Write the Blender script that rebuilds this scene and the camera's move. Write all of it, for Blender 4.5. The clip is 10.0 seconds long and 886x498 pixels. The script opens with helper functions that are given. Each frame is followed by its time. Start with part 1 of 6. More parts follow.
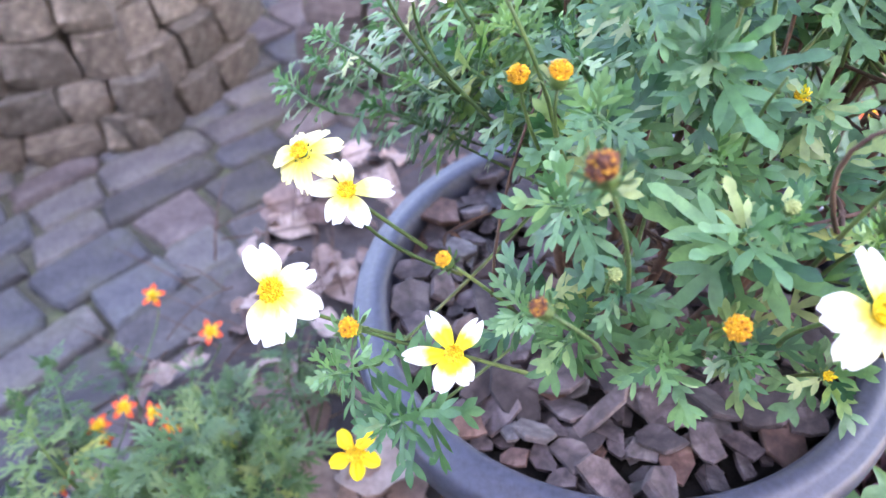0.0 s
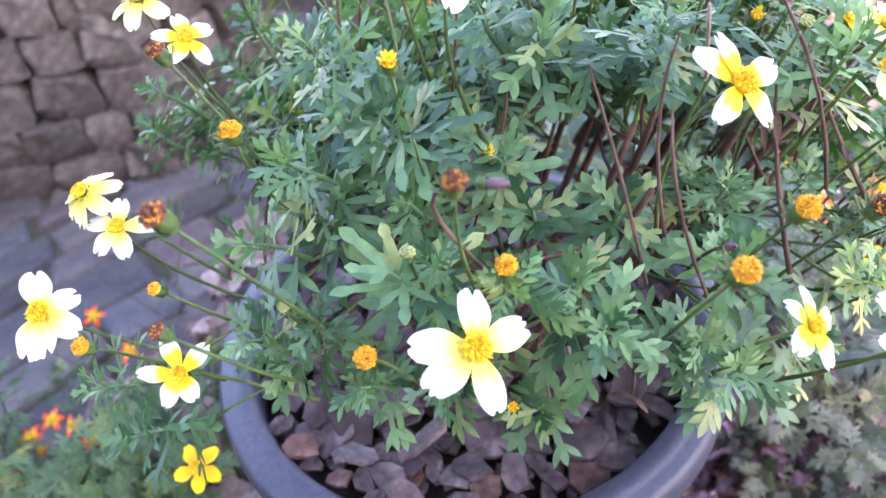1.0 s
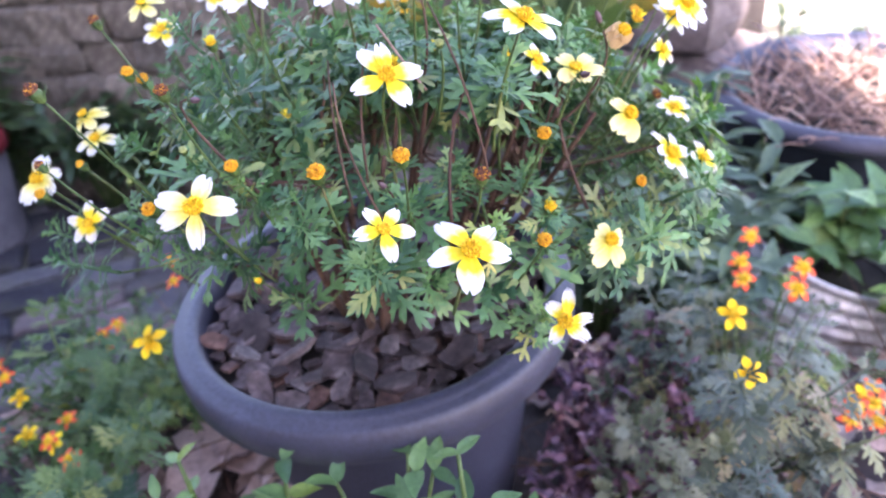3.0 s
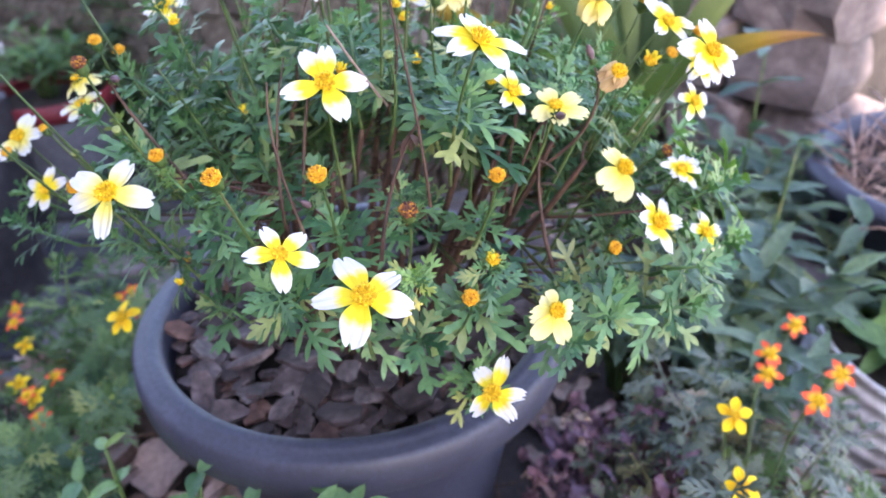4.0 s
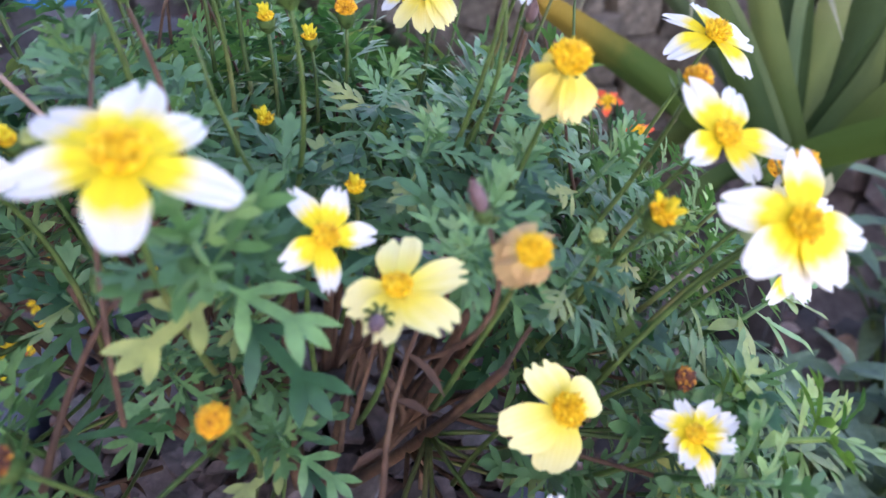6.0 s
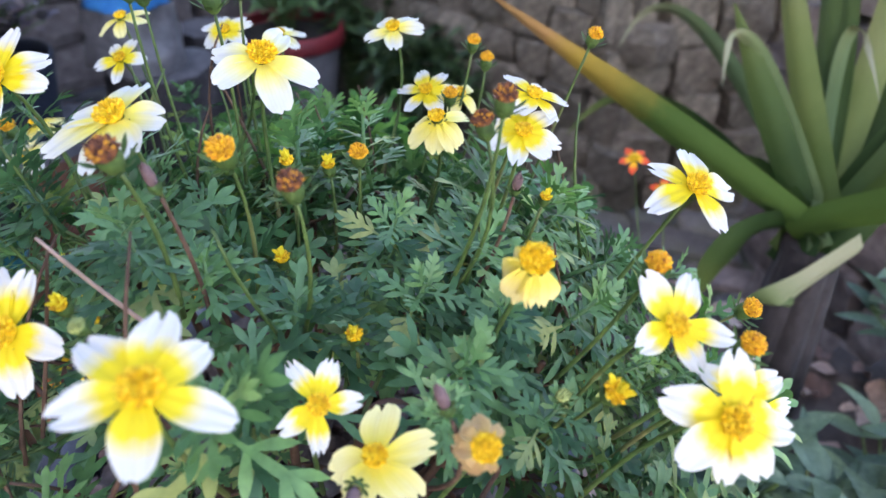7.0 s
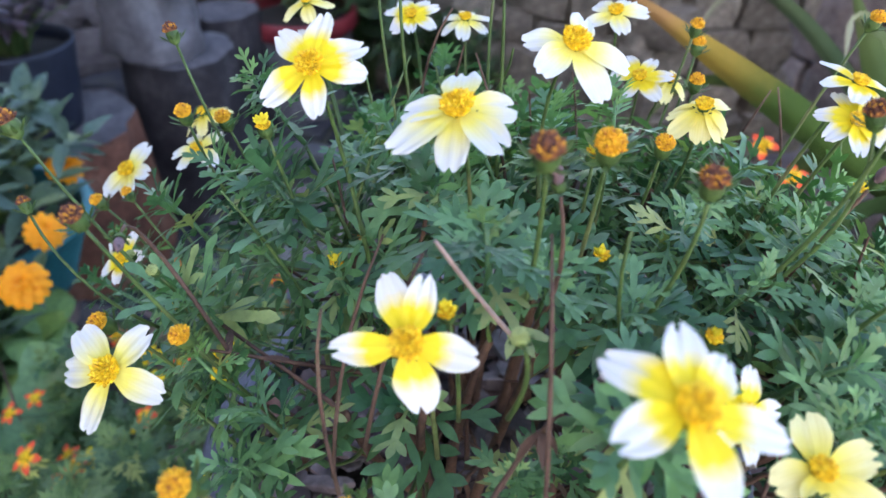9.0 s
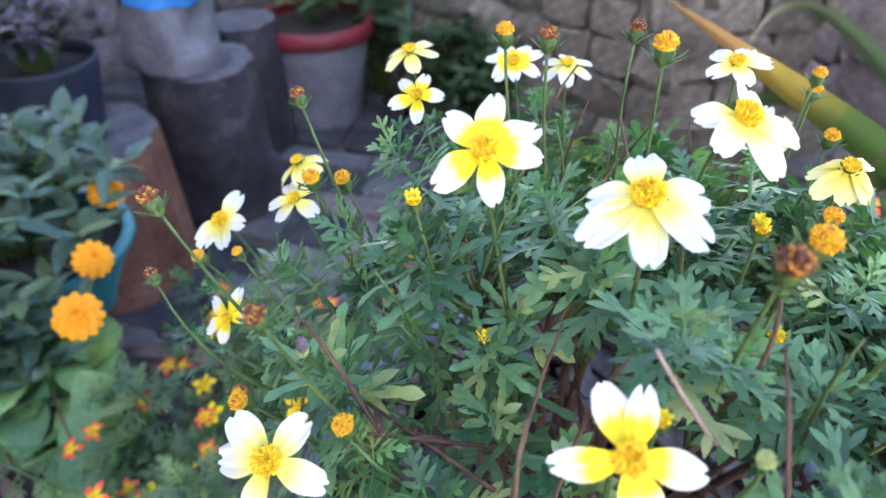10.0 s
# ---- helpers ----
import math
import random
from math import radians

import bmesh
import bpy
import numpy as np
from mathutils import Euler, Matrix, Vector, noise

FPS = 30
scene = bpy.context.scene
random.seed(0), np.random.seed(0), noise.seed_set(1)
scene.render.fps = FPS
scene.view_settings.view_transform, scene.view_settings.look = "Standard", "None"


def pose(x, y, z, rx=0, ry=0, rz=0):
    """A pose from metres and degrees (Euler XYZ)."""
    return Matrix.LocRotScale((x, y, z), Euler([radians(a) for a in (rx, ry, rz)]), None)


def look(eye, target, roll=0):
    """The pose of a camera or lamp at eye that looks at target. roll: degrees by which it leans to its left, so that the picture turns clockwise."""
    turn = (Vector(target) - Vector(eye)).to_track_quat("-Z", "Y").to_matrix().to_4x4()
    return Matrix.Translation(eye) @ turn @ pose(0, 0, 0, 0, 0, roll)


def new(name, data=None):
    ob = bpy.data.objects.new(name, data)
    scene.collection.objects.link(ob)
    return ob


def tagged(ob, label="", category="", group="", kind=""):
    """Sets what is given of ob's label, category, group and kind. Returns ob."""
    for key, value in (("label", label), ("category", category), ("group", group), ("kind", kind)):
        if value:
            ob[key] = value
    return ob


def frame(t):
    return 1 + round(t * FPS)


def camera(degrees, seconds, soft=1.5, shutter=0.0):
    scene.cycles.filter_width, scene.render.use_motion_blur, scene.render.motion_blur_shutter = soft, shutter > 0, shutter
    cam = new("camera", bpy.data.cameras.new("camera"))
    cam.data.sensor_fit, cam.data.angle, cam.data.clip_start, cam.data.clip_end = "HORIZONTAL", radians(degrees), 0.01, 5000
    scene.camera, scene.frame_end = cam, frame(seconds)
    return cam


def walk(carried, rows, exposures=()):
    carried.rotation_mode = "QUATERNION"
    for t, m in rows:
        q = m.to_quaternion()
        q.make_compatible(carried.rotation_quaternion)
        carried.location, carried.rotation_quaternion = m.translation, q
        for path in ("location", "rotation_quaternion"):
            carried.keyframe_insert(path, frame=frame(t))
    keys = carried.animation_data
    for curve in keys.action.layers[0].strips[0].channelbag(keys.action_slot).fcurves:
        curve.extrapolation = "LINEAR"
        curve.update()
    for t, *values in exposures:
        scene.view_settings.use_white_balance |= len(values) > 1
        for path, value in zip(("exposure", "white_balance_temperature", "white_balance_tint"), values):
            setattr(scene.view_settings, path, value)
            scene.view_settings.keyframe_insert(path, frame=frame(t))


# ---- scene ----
cam = camera(64.85, 10.0)
cam.data.dof.use_dof, cam.data.dof.focus_distance, cam.data.dof.aperture_fstop = True, 0.27, 10.5
PATH = [
    (0.0, pose(-0.0782, -0.3091, 1.1783, 44.88, 5.03, -0.00)),
    (0.5, pose(-0.0200, -0.3241, 1.1893, 46.51, 6.44, 2.08)),
    (1.0, pose(0.0483, -0.3253, 1.1882, 47.85, 6.49, 3.85)),
    (1.5, pose(0.0974, -0.3332, 1.1746, 49.95, 4.34, 6.96)),
    (2.0, pose(0.1724, -0.3359, 1.1718, 51.33, 6.64, 15.31)),
    (2.5, pose(0.2268, -0.3642, 1.1660, 52.21, 7.55, 19.42)),
    (2.7, pose(0.2490, -0.4136, 1.1837, 54.37, 6.74, 21.14)),
    (3.8, pose(0.3451, -0.3968, 1.1748, 58.36, 4.13, 30.36)),
    (4.0, pose(0.3310, -0.3357, 1.1658, 58.27, 1.68, 34.57)),
    (4.5, pose(0.3006, -0.2486, 1.1298, 58.59, -3.06, 43.39)),
    (5.0, pose(0.2754, -0.2067, 1.1222, 58.83, -5.30, 47.37)),
    (5.5, pose(0.2740, -0.1618, 1.1338, 58.17, -6.72, 48.44)),
    (5.7, pose(0.2850, -0.1417, 1.1358, 57.35, -4.31, 50.18)),
    (6.8, pose(0.3047, -0.0887, 1.1873, 54.65, -0.28, 56.87)),
    (7.0, pose(0.3010, -0.0984, 1.1982, 54.99, -0.73, 57.36)),
    (7.5, pose(0.2954, -0.1091, 1.2036, 55.47, 0.25, 57.44)),
    (8.0, pose(0.2807, -0.1310, 1.2006, 55.13, 0.79, 56.29)),
    (8.5, pose(0.2534, -0.1595, 1.1947, 53.91, -0.04, 56.10)),
    (9.0, pose(0.2275, -0.1873, 1.1930, 53.75, -1.01, 55.95)),
    (9.5, pose(0.1973, -0.2159, 1.2027, 53.76, -1.64, 56.48)),
    (10.0, pose(0.1790, -0.2194, 1.2104, 53.66, -0.30, 55.76)),
]
walk(cam, PATH, ((0.0, 4.12, 7250, 28), (1.0, 3.75, 7000, 34), (2.5, 3.29, 6750, 37), (4.0, 3.05, 6850, 27), (5.5, 2.72, 6850, 28), (7.5, 2.64, 7250, 15), (9.0, 2.73, 6900, 17), (10.0, 3.17, 6850, 19)))

# ---------------- world and light ----------------
world = bpy.data.worlds.new("world")
scene.world = world
world.use_nodes = True
wn = world.node_tree
sky = wn.nodes.new("ShaderNodeTexSky")
sky.sky_type = 'NISHITA'
sky.sun_disc = False
SUN_EL, SUN_AZ = radians(38), radians(155)      # azimuth clockwise from +y
sky.sun_elevation, sky.sun_rotation = SUN_EL, SUN_AZ
wn.links.new(sky.outputs[0], wn.nodes["Background"].inputs[0])
wn.nodes["Background"].inputs[1].default_value = 0.15
sun = new("sun", bpy.data.lights.new("sun", "SUN"))
sun.data.energy, sun.data.angle, sun.data.color = 4.0, radians(0.6), (1.0, 0.95, 0.87)
sun_dir = Vector((math.sin(SUN_AZ) * math.cos(SUN_EL), math.cos(SUN_AZ) * math.cos(SUN_EL), math.sin(SUN_EL)))
sun.matrix_world = look(sun_dir * 20, (0, 0, 0))


# ---------------- materials ----------------
def mat(name, rough=0.6, metal=0.0, spec=0.5):
    m = bpy.data.materials.new(name)
    m.use_nodes = True
    nt = m.node_tree
    b = nt.nodes["Principled BSDF"]
    b.inputs["Roughness"].default_value = rough
    b.inputs["Metallic"].default_value = metal
    b.inputs["Specular IOR Level"].default_value = spec
    return m, nt, b


def noise_node(nt, scale, detail=4, rough=0.6, space="Object"):
    tc = nt.nodes.new("ShaderNodeTexCoord")
    n = nt.nodes.new("ShaderNodeTexNoise")
    n.inputs["Scale"].default_value = scale
    n.inputs["Detail"].default_value = detail
    n.inputs["Roughness"].default_value = rough
    nt.links.new(tc.outputs[space], n.inputs["Vector"])
    return n


def ramp_node(nt, src, stops):
    r = nt.nodes.new("ShaderNodeValToRGB")
    while len(r.color_ramp.elements) < len(stops):
        r.color_ramp.elements.new(0.5)
    for e, (p, c) in zip(r.color_ramp.elements, stops):
        e.position, e.color = p, (*c, 1)
    nt.links.new(src, r.inputs[0])
    return r


def mix_node(nt, fac, a, b, mode='MIX'):
    m = nt.nodes.new("ShaderNodeMix")
    m.data_type, m.blend_type = 'RGBA', mode
    for sock, v in ((m.inputs[0], fac), (m.inputs[6], a), (m.inputs[7], b)):
        if hasattr(v, "links"):
            nt.links.new(v, sock)
        elif isinstance(v, (int, float)):
            sock.default_value = v
        else:
            sock.default_value = (*v, 1)
    return m.outputs[2]


def bump_node(nt, b, src, strength=0.3, dist=0.002):
    bp = nt.nodes.new("ShaderNodeBump")
    bp.inputs["Strength"].default_value = strength
    bp.inputs["Distance"].default_value = dist
    nt.links.new(src, bp.inputs["Height"])
    nt.links.new(bp.outputs[0], b.inputs["Normal"])


def surface(name, lo, mid, hi, fine, coarse, rough=0.7, bump=0.3, dist=0.002, vary=0.0, metal=0.0, spec=0.4, moss=0.0):
    """A surface with variation at two scales, by object where vary is set, and with moss patches."""
    m, nt, b = mat(name, rough, metal, spec)
    n1 = noise_node(nt, coarse, 3)
    n2 = noise_node(nt, fine, 6)
    r1 = ramp_node(nt, n1.outputs[0], ((0.3, lo), (0.55, mid), (0.75, hi)))
    r2 = ramp_node(nt, n2.outputs[0], ((0.25, (0.55, 0.55, 0.55)), (0.75, (1.25, 1.25, 1.25))))
    col = mix_node(nt, 1.0, r1.outputs[0], r2.outputs[0], 'MULTIPLY')
    if vary:
        oi = nt.nodes.new("ShaderNodeObjectInfo")
        rv = ramp_node(nt, oi.outputs["Random"], ((0.0, (1 - vary,) * 3), (0.5, (1, 1 - vary * 0.1, 1 - vary * 0.15)), (1.0, (1 + vary, 1 + vary, 1 + vary * 0.9))))
        col = mix_node(nt, 1.0, col, rv.outputs[0], 'MULTIPLY')
    if moss:
        n3 = noise_node(nt, 9, 5, 0.7)
        r3 = ramp_node(nt, n3.outputs[0], ((0.60 - moss * 0.2, (0, 0, 0)), (0.72, (1, 1, 1))))
        sc = nt.nodes.new("ShaderNodeMath")
        sc.operation = 'MULTIPLY'
        nt.links.new(r3.outputs[0], sc.inputs[0])
        sc.inputs[1].default_value = 0.75
        col = mix_node(nt, sc.outputs[0], col, (0.060, 0.062, 0.032))
    nt.links.new(col, b.inputs["Base Color"])
    bump_node(nt, b, n2.outputs[0], bump, dist)
    return m


def leafy(name, lo, hi, tip=None, rough=0.5, through_=0.3, spec=0.4):
    """Leaf: tone by leaf, grain and veins, and some light shining through."""
    m, nt, b = mat(name, rough, 0, spec)
    uv = nt.nodes.new("ShaderNodeUVMap")
    sep = nt.nodes.new("ShaderNodeSeparateXYZ")
    nt.links.new(uv.outputs[0], sep.inputs[0])
    oi = nt.nodes.new("ShaderNodeObjectInfo")
    stops = [(0.0, lo), (0.85, hi)] + ([(0.972, tip), (1.0, tip)] if tip else [])
    r = ramp_node(nt, sep.outputs[0], stops)
    ro = ramp_node(nt, oi.outputs["Random"], ((0.0, (0.60, 0.70, 0.78)), (0.4, (1, 1, 1)), (0.75, (1.28, 1.18, 1.12)), (0.92, (1.35, 1.25, 1.0)), (1.0, (1.9, 1.45, 0.85))))
    n = noise_node(nt, 160, 3)
    rn = ramp_node(nt, n.outputs[0], ((0.3, (0.75, 0.78, 0.75)), (0.7, (1.25, 1.22, 1.2))))
    n2 = noise_node(nt, 30, 3)
    rn2 = ramp_node(nt, n2.outputs[0], ((0.3, (0.8, 0.82, 0.88)), (0.7, (1.2, 1.18, 1.05))))
    col = mix_node(nt, 1.0, mix_node(nt, 1.0, r.outputs[0], ro.outputs[0], 'MULTIPLY'), rn.outputs[0], 'MULTIPLY')
    col = mix_node(nt, 1.0, col, rn2.outputs[0], 'MULTIPLY')
    nt.links.new(col, b.inputs["Base Color"])
    bump_node(nt, b, n.outputs[0], 0.3, 0.0008)
    tr = nt.nodes.new("ShaderNodeBsdfTranslucent")
    nt.links.new(mix_node(nt, 1.0, col, (1.3, 1.6, 0.75), 'MULTIPLY'), tr.inputs[0])
    ms = nt.nodes.new("ShaderNodeMixShader")
    ms.inputs[0].default_value = through_
    nt.links.new(b.outputs[0], ms.inputs[1])
    nt.links.new(tr.outputs[0], ms.inputs[2])
    nt.links.new(ms.outputs[0], nt.nodes["Material Output"].inputs[0])
    return m


def petal_mat(name, base, tip, at=0.5, wide=0.14, stain=0.12, through_=0.25):
    """Petal pigment runs from the base colour to the tip colour along its length."""
    m, nt, b = mat(name, 0.55, 0, 0.25)
    uv = nt.nodes.new("ShaderNodeUVMap")
    sep = nt.nodes.new("ShaderNodeSeparateXYZ")
    nt.links.new(uv.outputs[0], sep.inputs[0])
    n = noise_node(nt, 300, 3)
    oi = nt.nodes.new("ShaderNodeObjectInfo")
    add = nt.nodes.new("ShaderNodeMath")
    add.operation = 'MULTIPLY_ADD'
    nt.links.new(n.outputs[0], add.inputs[0])
    add.inputs[1].default_value = 0.22
    nt.links.new(sep.outputs[1], add.inputs[2])
    add2 = nt.nodes.new("ShaderNodeMath")
    add2.operation = 'MULTIPLY_ADD'
    nt.links.new(oi.outputs["Random"], add2.inputs[0])
    add2.inputs[1].default_value = 0.14
    nt.links.new(add.outputs[0], add2.inputs[2])
    r = ramp_node(nt, add2.outputs[0], ((at + 0.10 - wide, base), (at + 0.24 + wide, tip)))
    # fine veins along the petal and small brown stains
    w = nt.nodes.new("ShaderNodeTexWave")
    w.bands_direction = 'X'
    w.inputs["Scale"].default_value = 2.6
    w.inputs["Distortion"].default_value = 1.5
    nt.links.new(uv.outputs[0], w.inputs["Vector"])
    rw = ramp_node(nt, w.outputs[0], ((0.0, (0.97, 0.96, 0.93)), (0.5, (1, 1, 1))))
    col = mix_node(nt, 1.0, r.outputs[0], rw.outputs[0], 'MULTIPLY')
    ns = noise_node(nt, 55, 4, 0.7, "Object")
    add3 = nt.nodes.new("ShaderNodeMath")
    add3.operation = 'MULTIPLY_ADD'
    nt.links.new(sep.outputs[1], add3.inputs[0])
    add3.inputs[1].default_value = 0.16
    nt.links.new(ns.outputs[0], add3.inputs[2])
    rs = ramp_node(nt, add3.outputs[0], ((0.75, (0, 0, 0)), (0.83, (1, 1, 1))))
    sc = nt.nodes.new("ShaderNodeMath")
    sc.operation = 'MULTIPLY'
    nt.links.new(rs.outputs[0], sc.inputs[0])
    sc.inputs[1].default_value = stain * 5
    col = mix_node(nt, sc.outputs[0], col, (0.45, 0.27, 0.13))
    nt.links.new(col, b.inputs["Base Color"])
    bump_node(nt, b, w.outputs[0], 0.08, 0.0003)
    tr = nt.nodes.new("ShaderNodeBsdfTranslucent")
    nt.links.new(col, tr.inputs[0])
    ms = nt.nodes.new("ShaderNodeMixShader")
    ms.inputs[0].default_value = through_
    nt.links.new(b.outputs[0], ms.inputs[1])
    nt.links.new(tr.outputs[0], ms.inputs[2])
    nt.links.new(ms.outputs[0], nt.nodes["Material Output"].inputs[0])
    return m


def island(name, stops, rough=0.6, scale=400):
    """Small repeated bits in one mesh, each with its own tone."""
    m, nt, b = mat(name, rough, 0, 0.3)
    g = nt.nodes.new("ShaderNodeNewGeometry")
    r = ramp_node(nt, g.outputs["Random Per Island"], stops)
    n = noise_node(nt, scale, 4)
    rn = ramp_node(nt, n.outputs[0], ((0.3, (0.7, 0.7, 0.7)), (0.7, (1.25, 1.25, 1.25))))
    nt.links.new(mix_node(nt, 1.0, r.outputs[0], rn.outputs[0], 'MULTIPLY'), b.inputs["Base Color"])
    bump_node(nt, b, n.outputs[0], 0.3, 0.001)
    return m


M_LEAF = leafy("bidens_leaf", (0.018, 0.074, 0.034), (0.122, 0.250, 0.110), (0.25, 0.28, 0.11), 0.42, 0.24, 0.45)
M_LEAF_FINE = leafy("fine_leaf", (0.045, 0.105, 0.046), (0.12, 0.19, 0.092), (0.3, 0.32, 0.1), 0.5, 0.35)
M_LEAF_DULL = leafy("dull_leaf", (0.075, 0.10, 0.076), (0.195, 0.22, 0.178), (0.30, 0.22, 0.15), 0.6, 0.2)
M_LEAF_DEAD = leafy("withered_leaf", (0.085, 0.042, 0.070), (0.21, 0.120, 0.165), (0.32, 0.23, 0.21), 0.8, 0.1)
M_LEAF_GREY = leafy("grey_green_leaf", (0.038, 0.074, 0.050), (0.10, 0.152, 0.104), (0.28, 0.20, 0.10), 0.5, 0.25)
M_LEAF_ROUND = leafy("round_leaf", (0.07, 0.15, 0.06), (0.14, 0.25, 0.11), None, 0.45, 0.25)
M_LEAF_PURPLE = leafy("purple_leaf", (0.045, 0.03, 0.045), (0.11, 0.08, 0.11), None, 0.5, 0.15)
M_LEAF_DARK = leafy("dark_leaf", (0.02, 0.045, 0.022), (0.05, 0.09, 0.04), None, 0.5, 0.2)
M_PETAL = petal_mat("petal_yellow_white", (0.78, 0.60, 0.02), (0.63, 0.615, 0.61), 0.58, 0.09)
M_PETAL_PALE = petal_mat("petal_pale_white", (0.78, 0.67, 0.13), (0.62, 0.61, 0.58), 0.52, 0.22, 0.05)
M_PETAL_CREAM = petal_mat("petal_cream_yellow", (0.76, 0.62, 0.08), (0.78, 0.70, 0.34), 0.5, 0.25, 0.3)
M_PETAL_DRY = petal_mat("petal_withered", (0.66, 0.52, 0.22), (0.55, 0.37, 0.19), 0.30, 0.25, 0.6)
M_PETAL_SPENT = petal_mat("petal_fading", (0.78, 0.65, 0.12), (0.76, 0.64, 0.30), 0.60, 0.2, 0.32)
M_PETAL_BUD = petal_mat("petal_bud_yellow", (0.80, 0.62, 0.03), (0.86, 0.72, 0.06), 0.5, 0.25, 0.0)
M_PETAL_GOLD = petal_mat("petal_gold", (0.86, 0.48, 0.01), (0.92, 0.66, 0.02), 0.5, 0.2, 0.1)
M_PETAL_RED = petal_mat("petal_orange_red", (0.90, 0.50, 0.03), (0.74, 0.10, 0.04), 0.38, 0.14, 0.0)
M_PETAL_MARI = petal_mat("petal_marigold", (0.72, 0.22, 0.006), (0.86, 0.33, 0.010), 0.4, 0.3, 0.0)
M_DISC = island("floret_yellow", ((0.0, (0.50, 0.26, 0.01)), (0.6, (0.76, 0.47, 0.012)), (1.0, (0.86, 0.62, 0.04))), 0.55)
M_DISC_OLD = island("floret_orange", ((0.0, (0.26, 0.08, 0.02)), (0.3, (0.58, 0.26, 0.015)), (1.0, (0.80, 0.45, 0.025))), 0.6)
M_DISC_DEAD = island("floret_brown", ((0.0, (0.05, 0.02, 0.02)), (0.45, (0.12, 0.045, 0.03)), (0.78, (0.30, 0.11, 0.03)), (1.0, (0.62, 0.30, 0.03))), 0.8)
M_DISC_MAUVE = island("floret_mauve", ((0.0, (0.030, 0.016, 0.022)), (0.5, (0.095, 0.055, 0.065)), (1.0, (0.34, 0.23, 0.22))), 0.75)
M_CALYX = surface("calyx_green", (0.028, 0.065, 0.016), (0.060, 0.115, 0.028), (0.11, 0.16, 0.045), 300, 60, 0.6)
M_BUD_GREEN = surface("bud_pale_green", (0.22, 0.27, 0.08), (0.32, 0.37, 0.13), (0.42, 0.45, 0.18), 300, 60, 0.6)
M_STALK = surface("stalk_green", (0.038, 0.080, 0.020), (0.075, 0.125, 0.032), (0.16, 0.13, 0.055), 200, 25, 0.55)
M_STALK_BROWN = surface("stalk_dry", (0.058, 0.028, 0.020), (0.112, 0.060, 0.041), (0.22, 0.145, 0.10), 250, 40, 0.8)
M_WOOD = surface("stem_wood", (0.042, 0.020, 0.014), (0.092, 0.046, 0.030), (0.16, 0.10, 0.06), 220, 30, 0.8, 0.5)
M_POT = surface("black_plastic", (0.027, 0.028, 0.046), (0.041, 0.042, 0.066), (0.060, 0.061, 0.088), 260, 14, 0.5, 0.15, 0.0006, spec=0.5)
M_SOIL = surface("dark_soil", (0.014, 0.011, 0.009), (0.03, 0.023, 0.019), (0.05, 0.04, 0.032), 140, 14, 0.95, 0.8, 0.006)
M_BARK = surface("bark_chip", (0.044, 0.031, 0.032), (0.102, 0.074, 0.076), (0.20, 0.155, 0.155), 260, 45, 0.85, 0.8, 0.0015, 0.5)
M_BARK_RED = surface("bark_chip_reddish", (0.064, 0.032, 0.026), (0.128, 0.070, 0.058), (0.21, 0.13, 0.11), 260, 45, 0.85, 0.8, 0.0015, 0.4)
M_BARK_PALE = surface("bark_chip_weathered", (0.070, 0.057, 0.058), (0.140, 0.115, 0.117), (0.23, 0.195, 0.195), 300, 45, 0.85, 0.8, 0.0015, 0.35)
M_STONE = surface("grey_brown_stone", (0.100, 0.083, 0.066), (0.185, 0.155, 0.124), (0.29, 0.25, 0.20), 70, 7, 0.85, 0.7, 0.006, 0.32, moss=0.2)
M_SLAB = surface("paving_stone", (0.075, 0.070, 0.072), (0.14, 0.128, 0.125), (0.22, 0.20, 0.18), 80, 6, 0.8, 0.6, 0.004, 0.45, moss=0.6)
M_SLATE = surface("dark_slate", (0.058, 0.058, 0.066), (0.105, 0.103, 0.112), (0.175, 0.168, 0.168), 80, 6, 0.75, 0.5, 0.004, 0.3, moss=0.6)
# darker copy of the slate: the yard's shade put into the colour
M_SLATE_SHADED = surface("shaded_slate", (0.022, 0.023, 0.030), (0.042, 0.042, 0.052), (0.075, 0.073, 0.082), 80, 6, 0.85, 0.5, 0.004, 0.3, moss=0.4)
M_STONE_PINK = surface("pink_grey_stone", (0.095, 0.074, 0.072), (0.155, 0.126, 0.122), (0.23, 0.19, 0.182), 60, 6, 0.85, 0.6, 0.004, 0.3)
M_JOINT = surface("mossy_joint", (0.05, 0.05, 0.035), (0.085, 0.08, 0.055), (0.10, 0.115, 0.05), 60, 8, 0.95, 0.8, 0.006)
M_LITTER = island("leaf_litter", ((0.0, (0.11, 0.065, 0.055)), (0.5, (0.27, 0.18, 0.15)), (1.0, (0.42, 0.31, 0.26))), 0.85, 120)
M_TIN = surface("galvanised_tin", (0.40, 0.40, 0.43), (0.56, 0.56, 0.59), (0.68, 0.68, 0.71), 90, 9, 0.5, 0.2, 0.0008, metal=0.35)
M_STUMP = surface("weathered_log", (0.020, 0.017, 0.018), (0.046, 0.038, 0.040), (0.10, 0.085, 0.085), 55, 8, 0.9, 0.9, 0.010)
M_STUMP_DARK = surface("dark_log", (0.016, 0.013, 0.014), (0.040, 0.032, 0.034), (0.085, 0.07, 0.07), 55, 6, 0.9, 0.8, 0.008)
M_BAG = surface("pale_bag", (0.10, 0.09, 0.095), (0.165, 0.148, 0.155), (0.24, 0.22, 0.225), 60, 9, 0.45, 0.4, 0.004)
M_STUMP_RED = surface("red_brown_log", (0.12, 0.045, 0.028), (0.24, 0.095, 0.055), (0.33, 0.17, 0.11), 55, 8, 0.9, 0.9, 0.010)
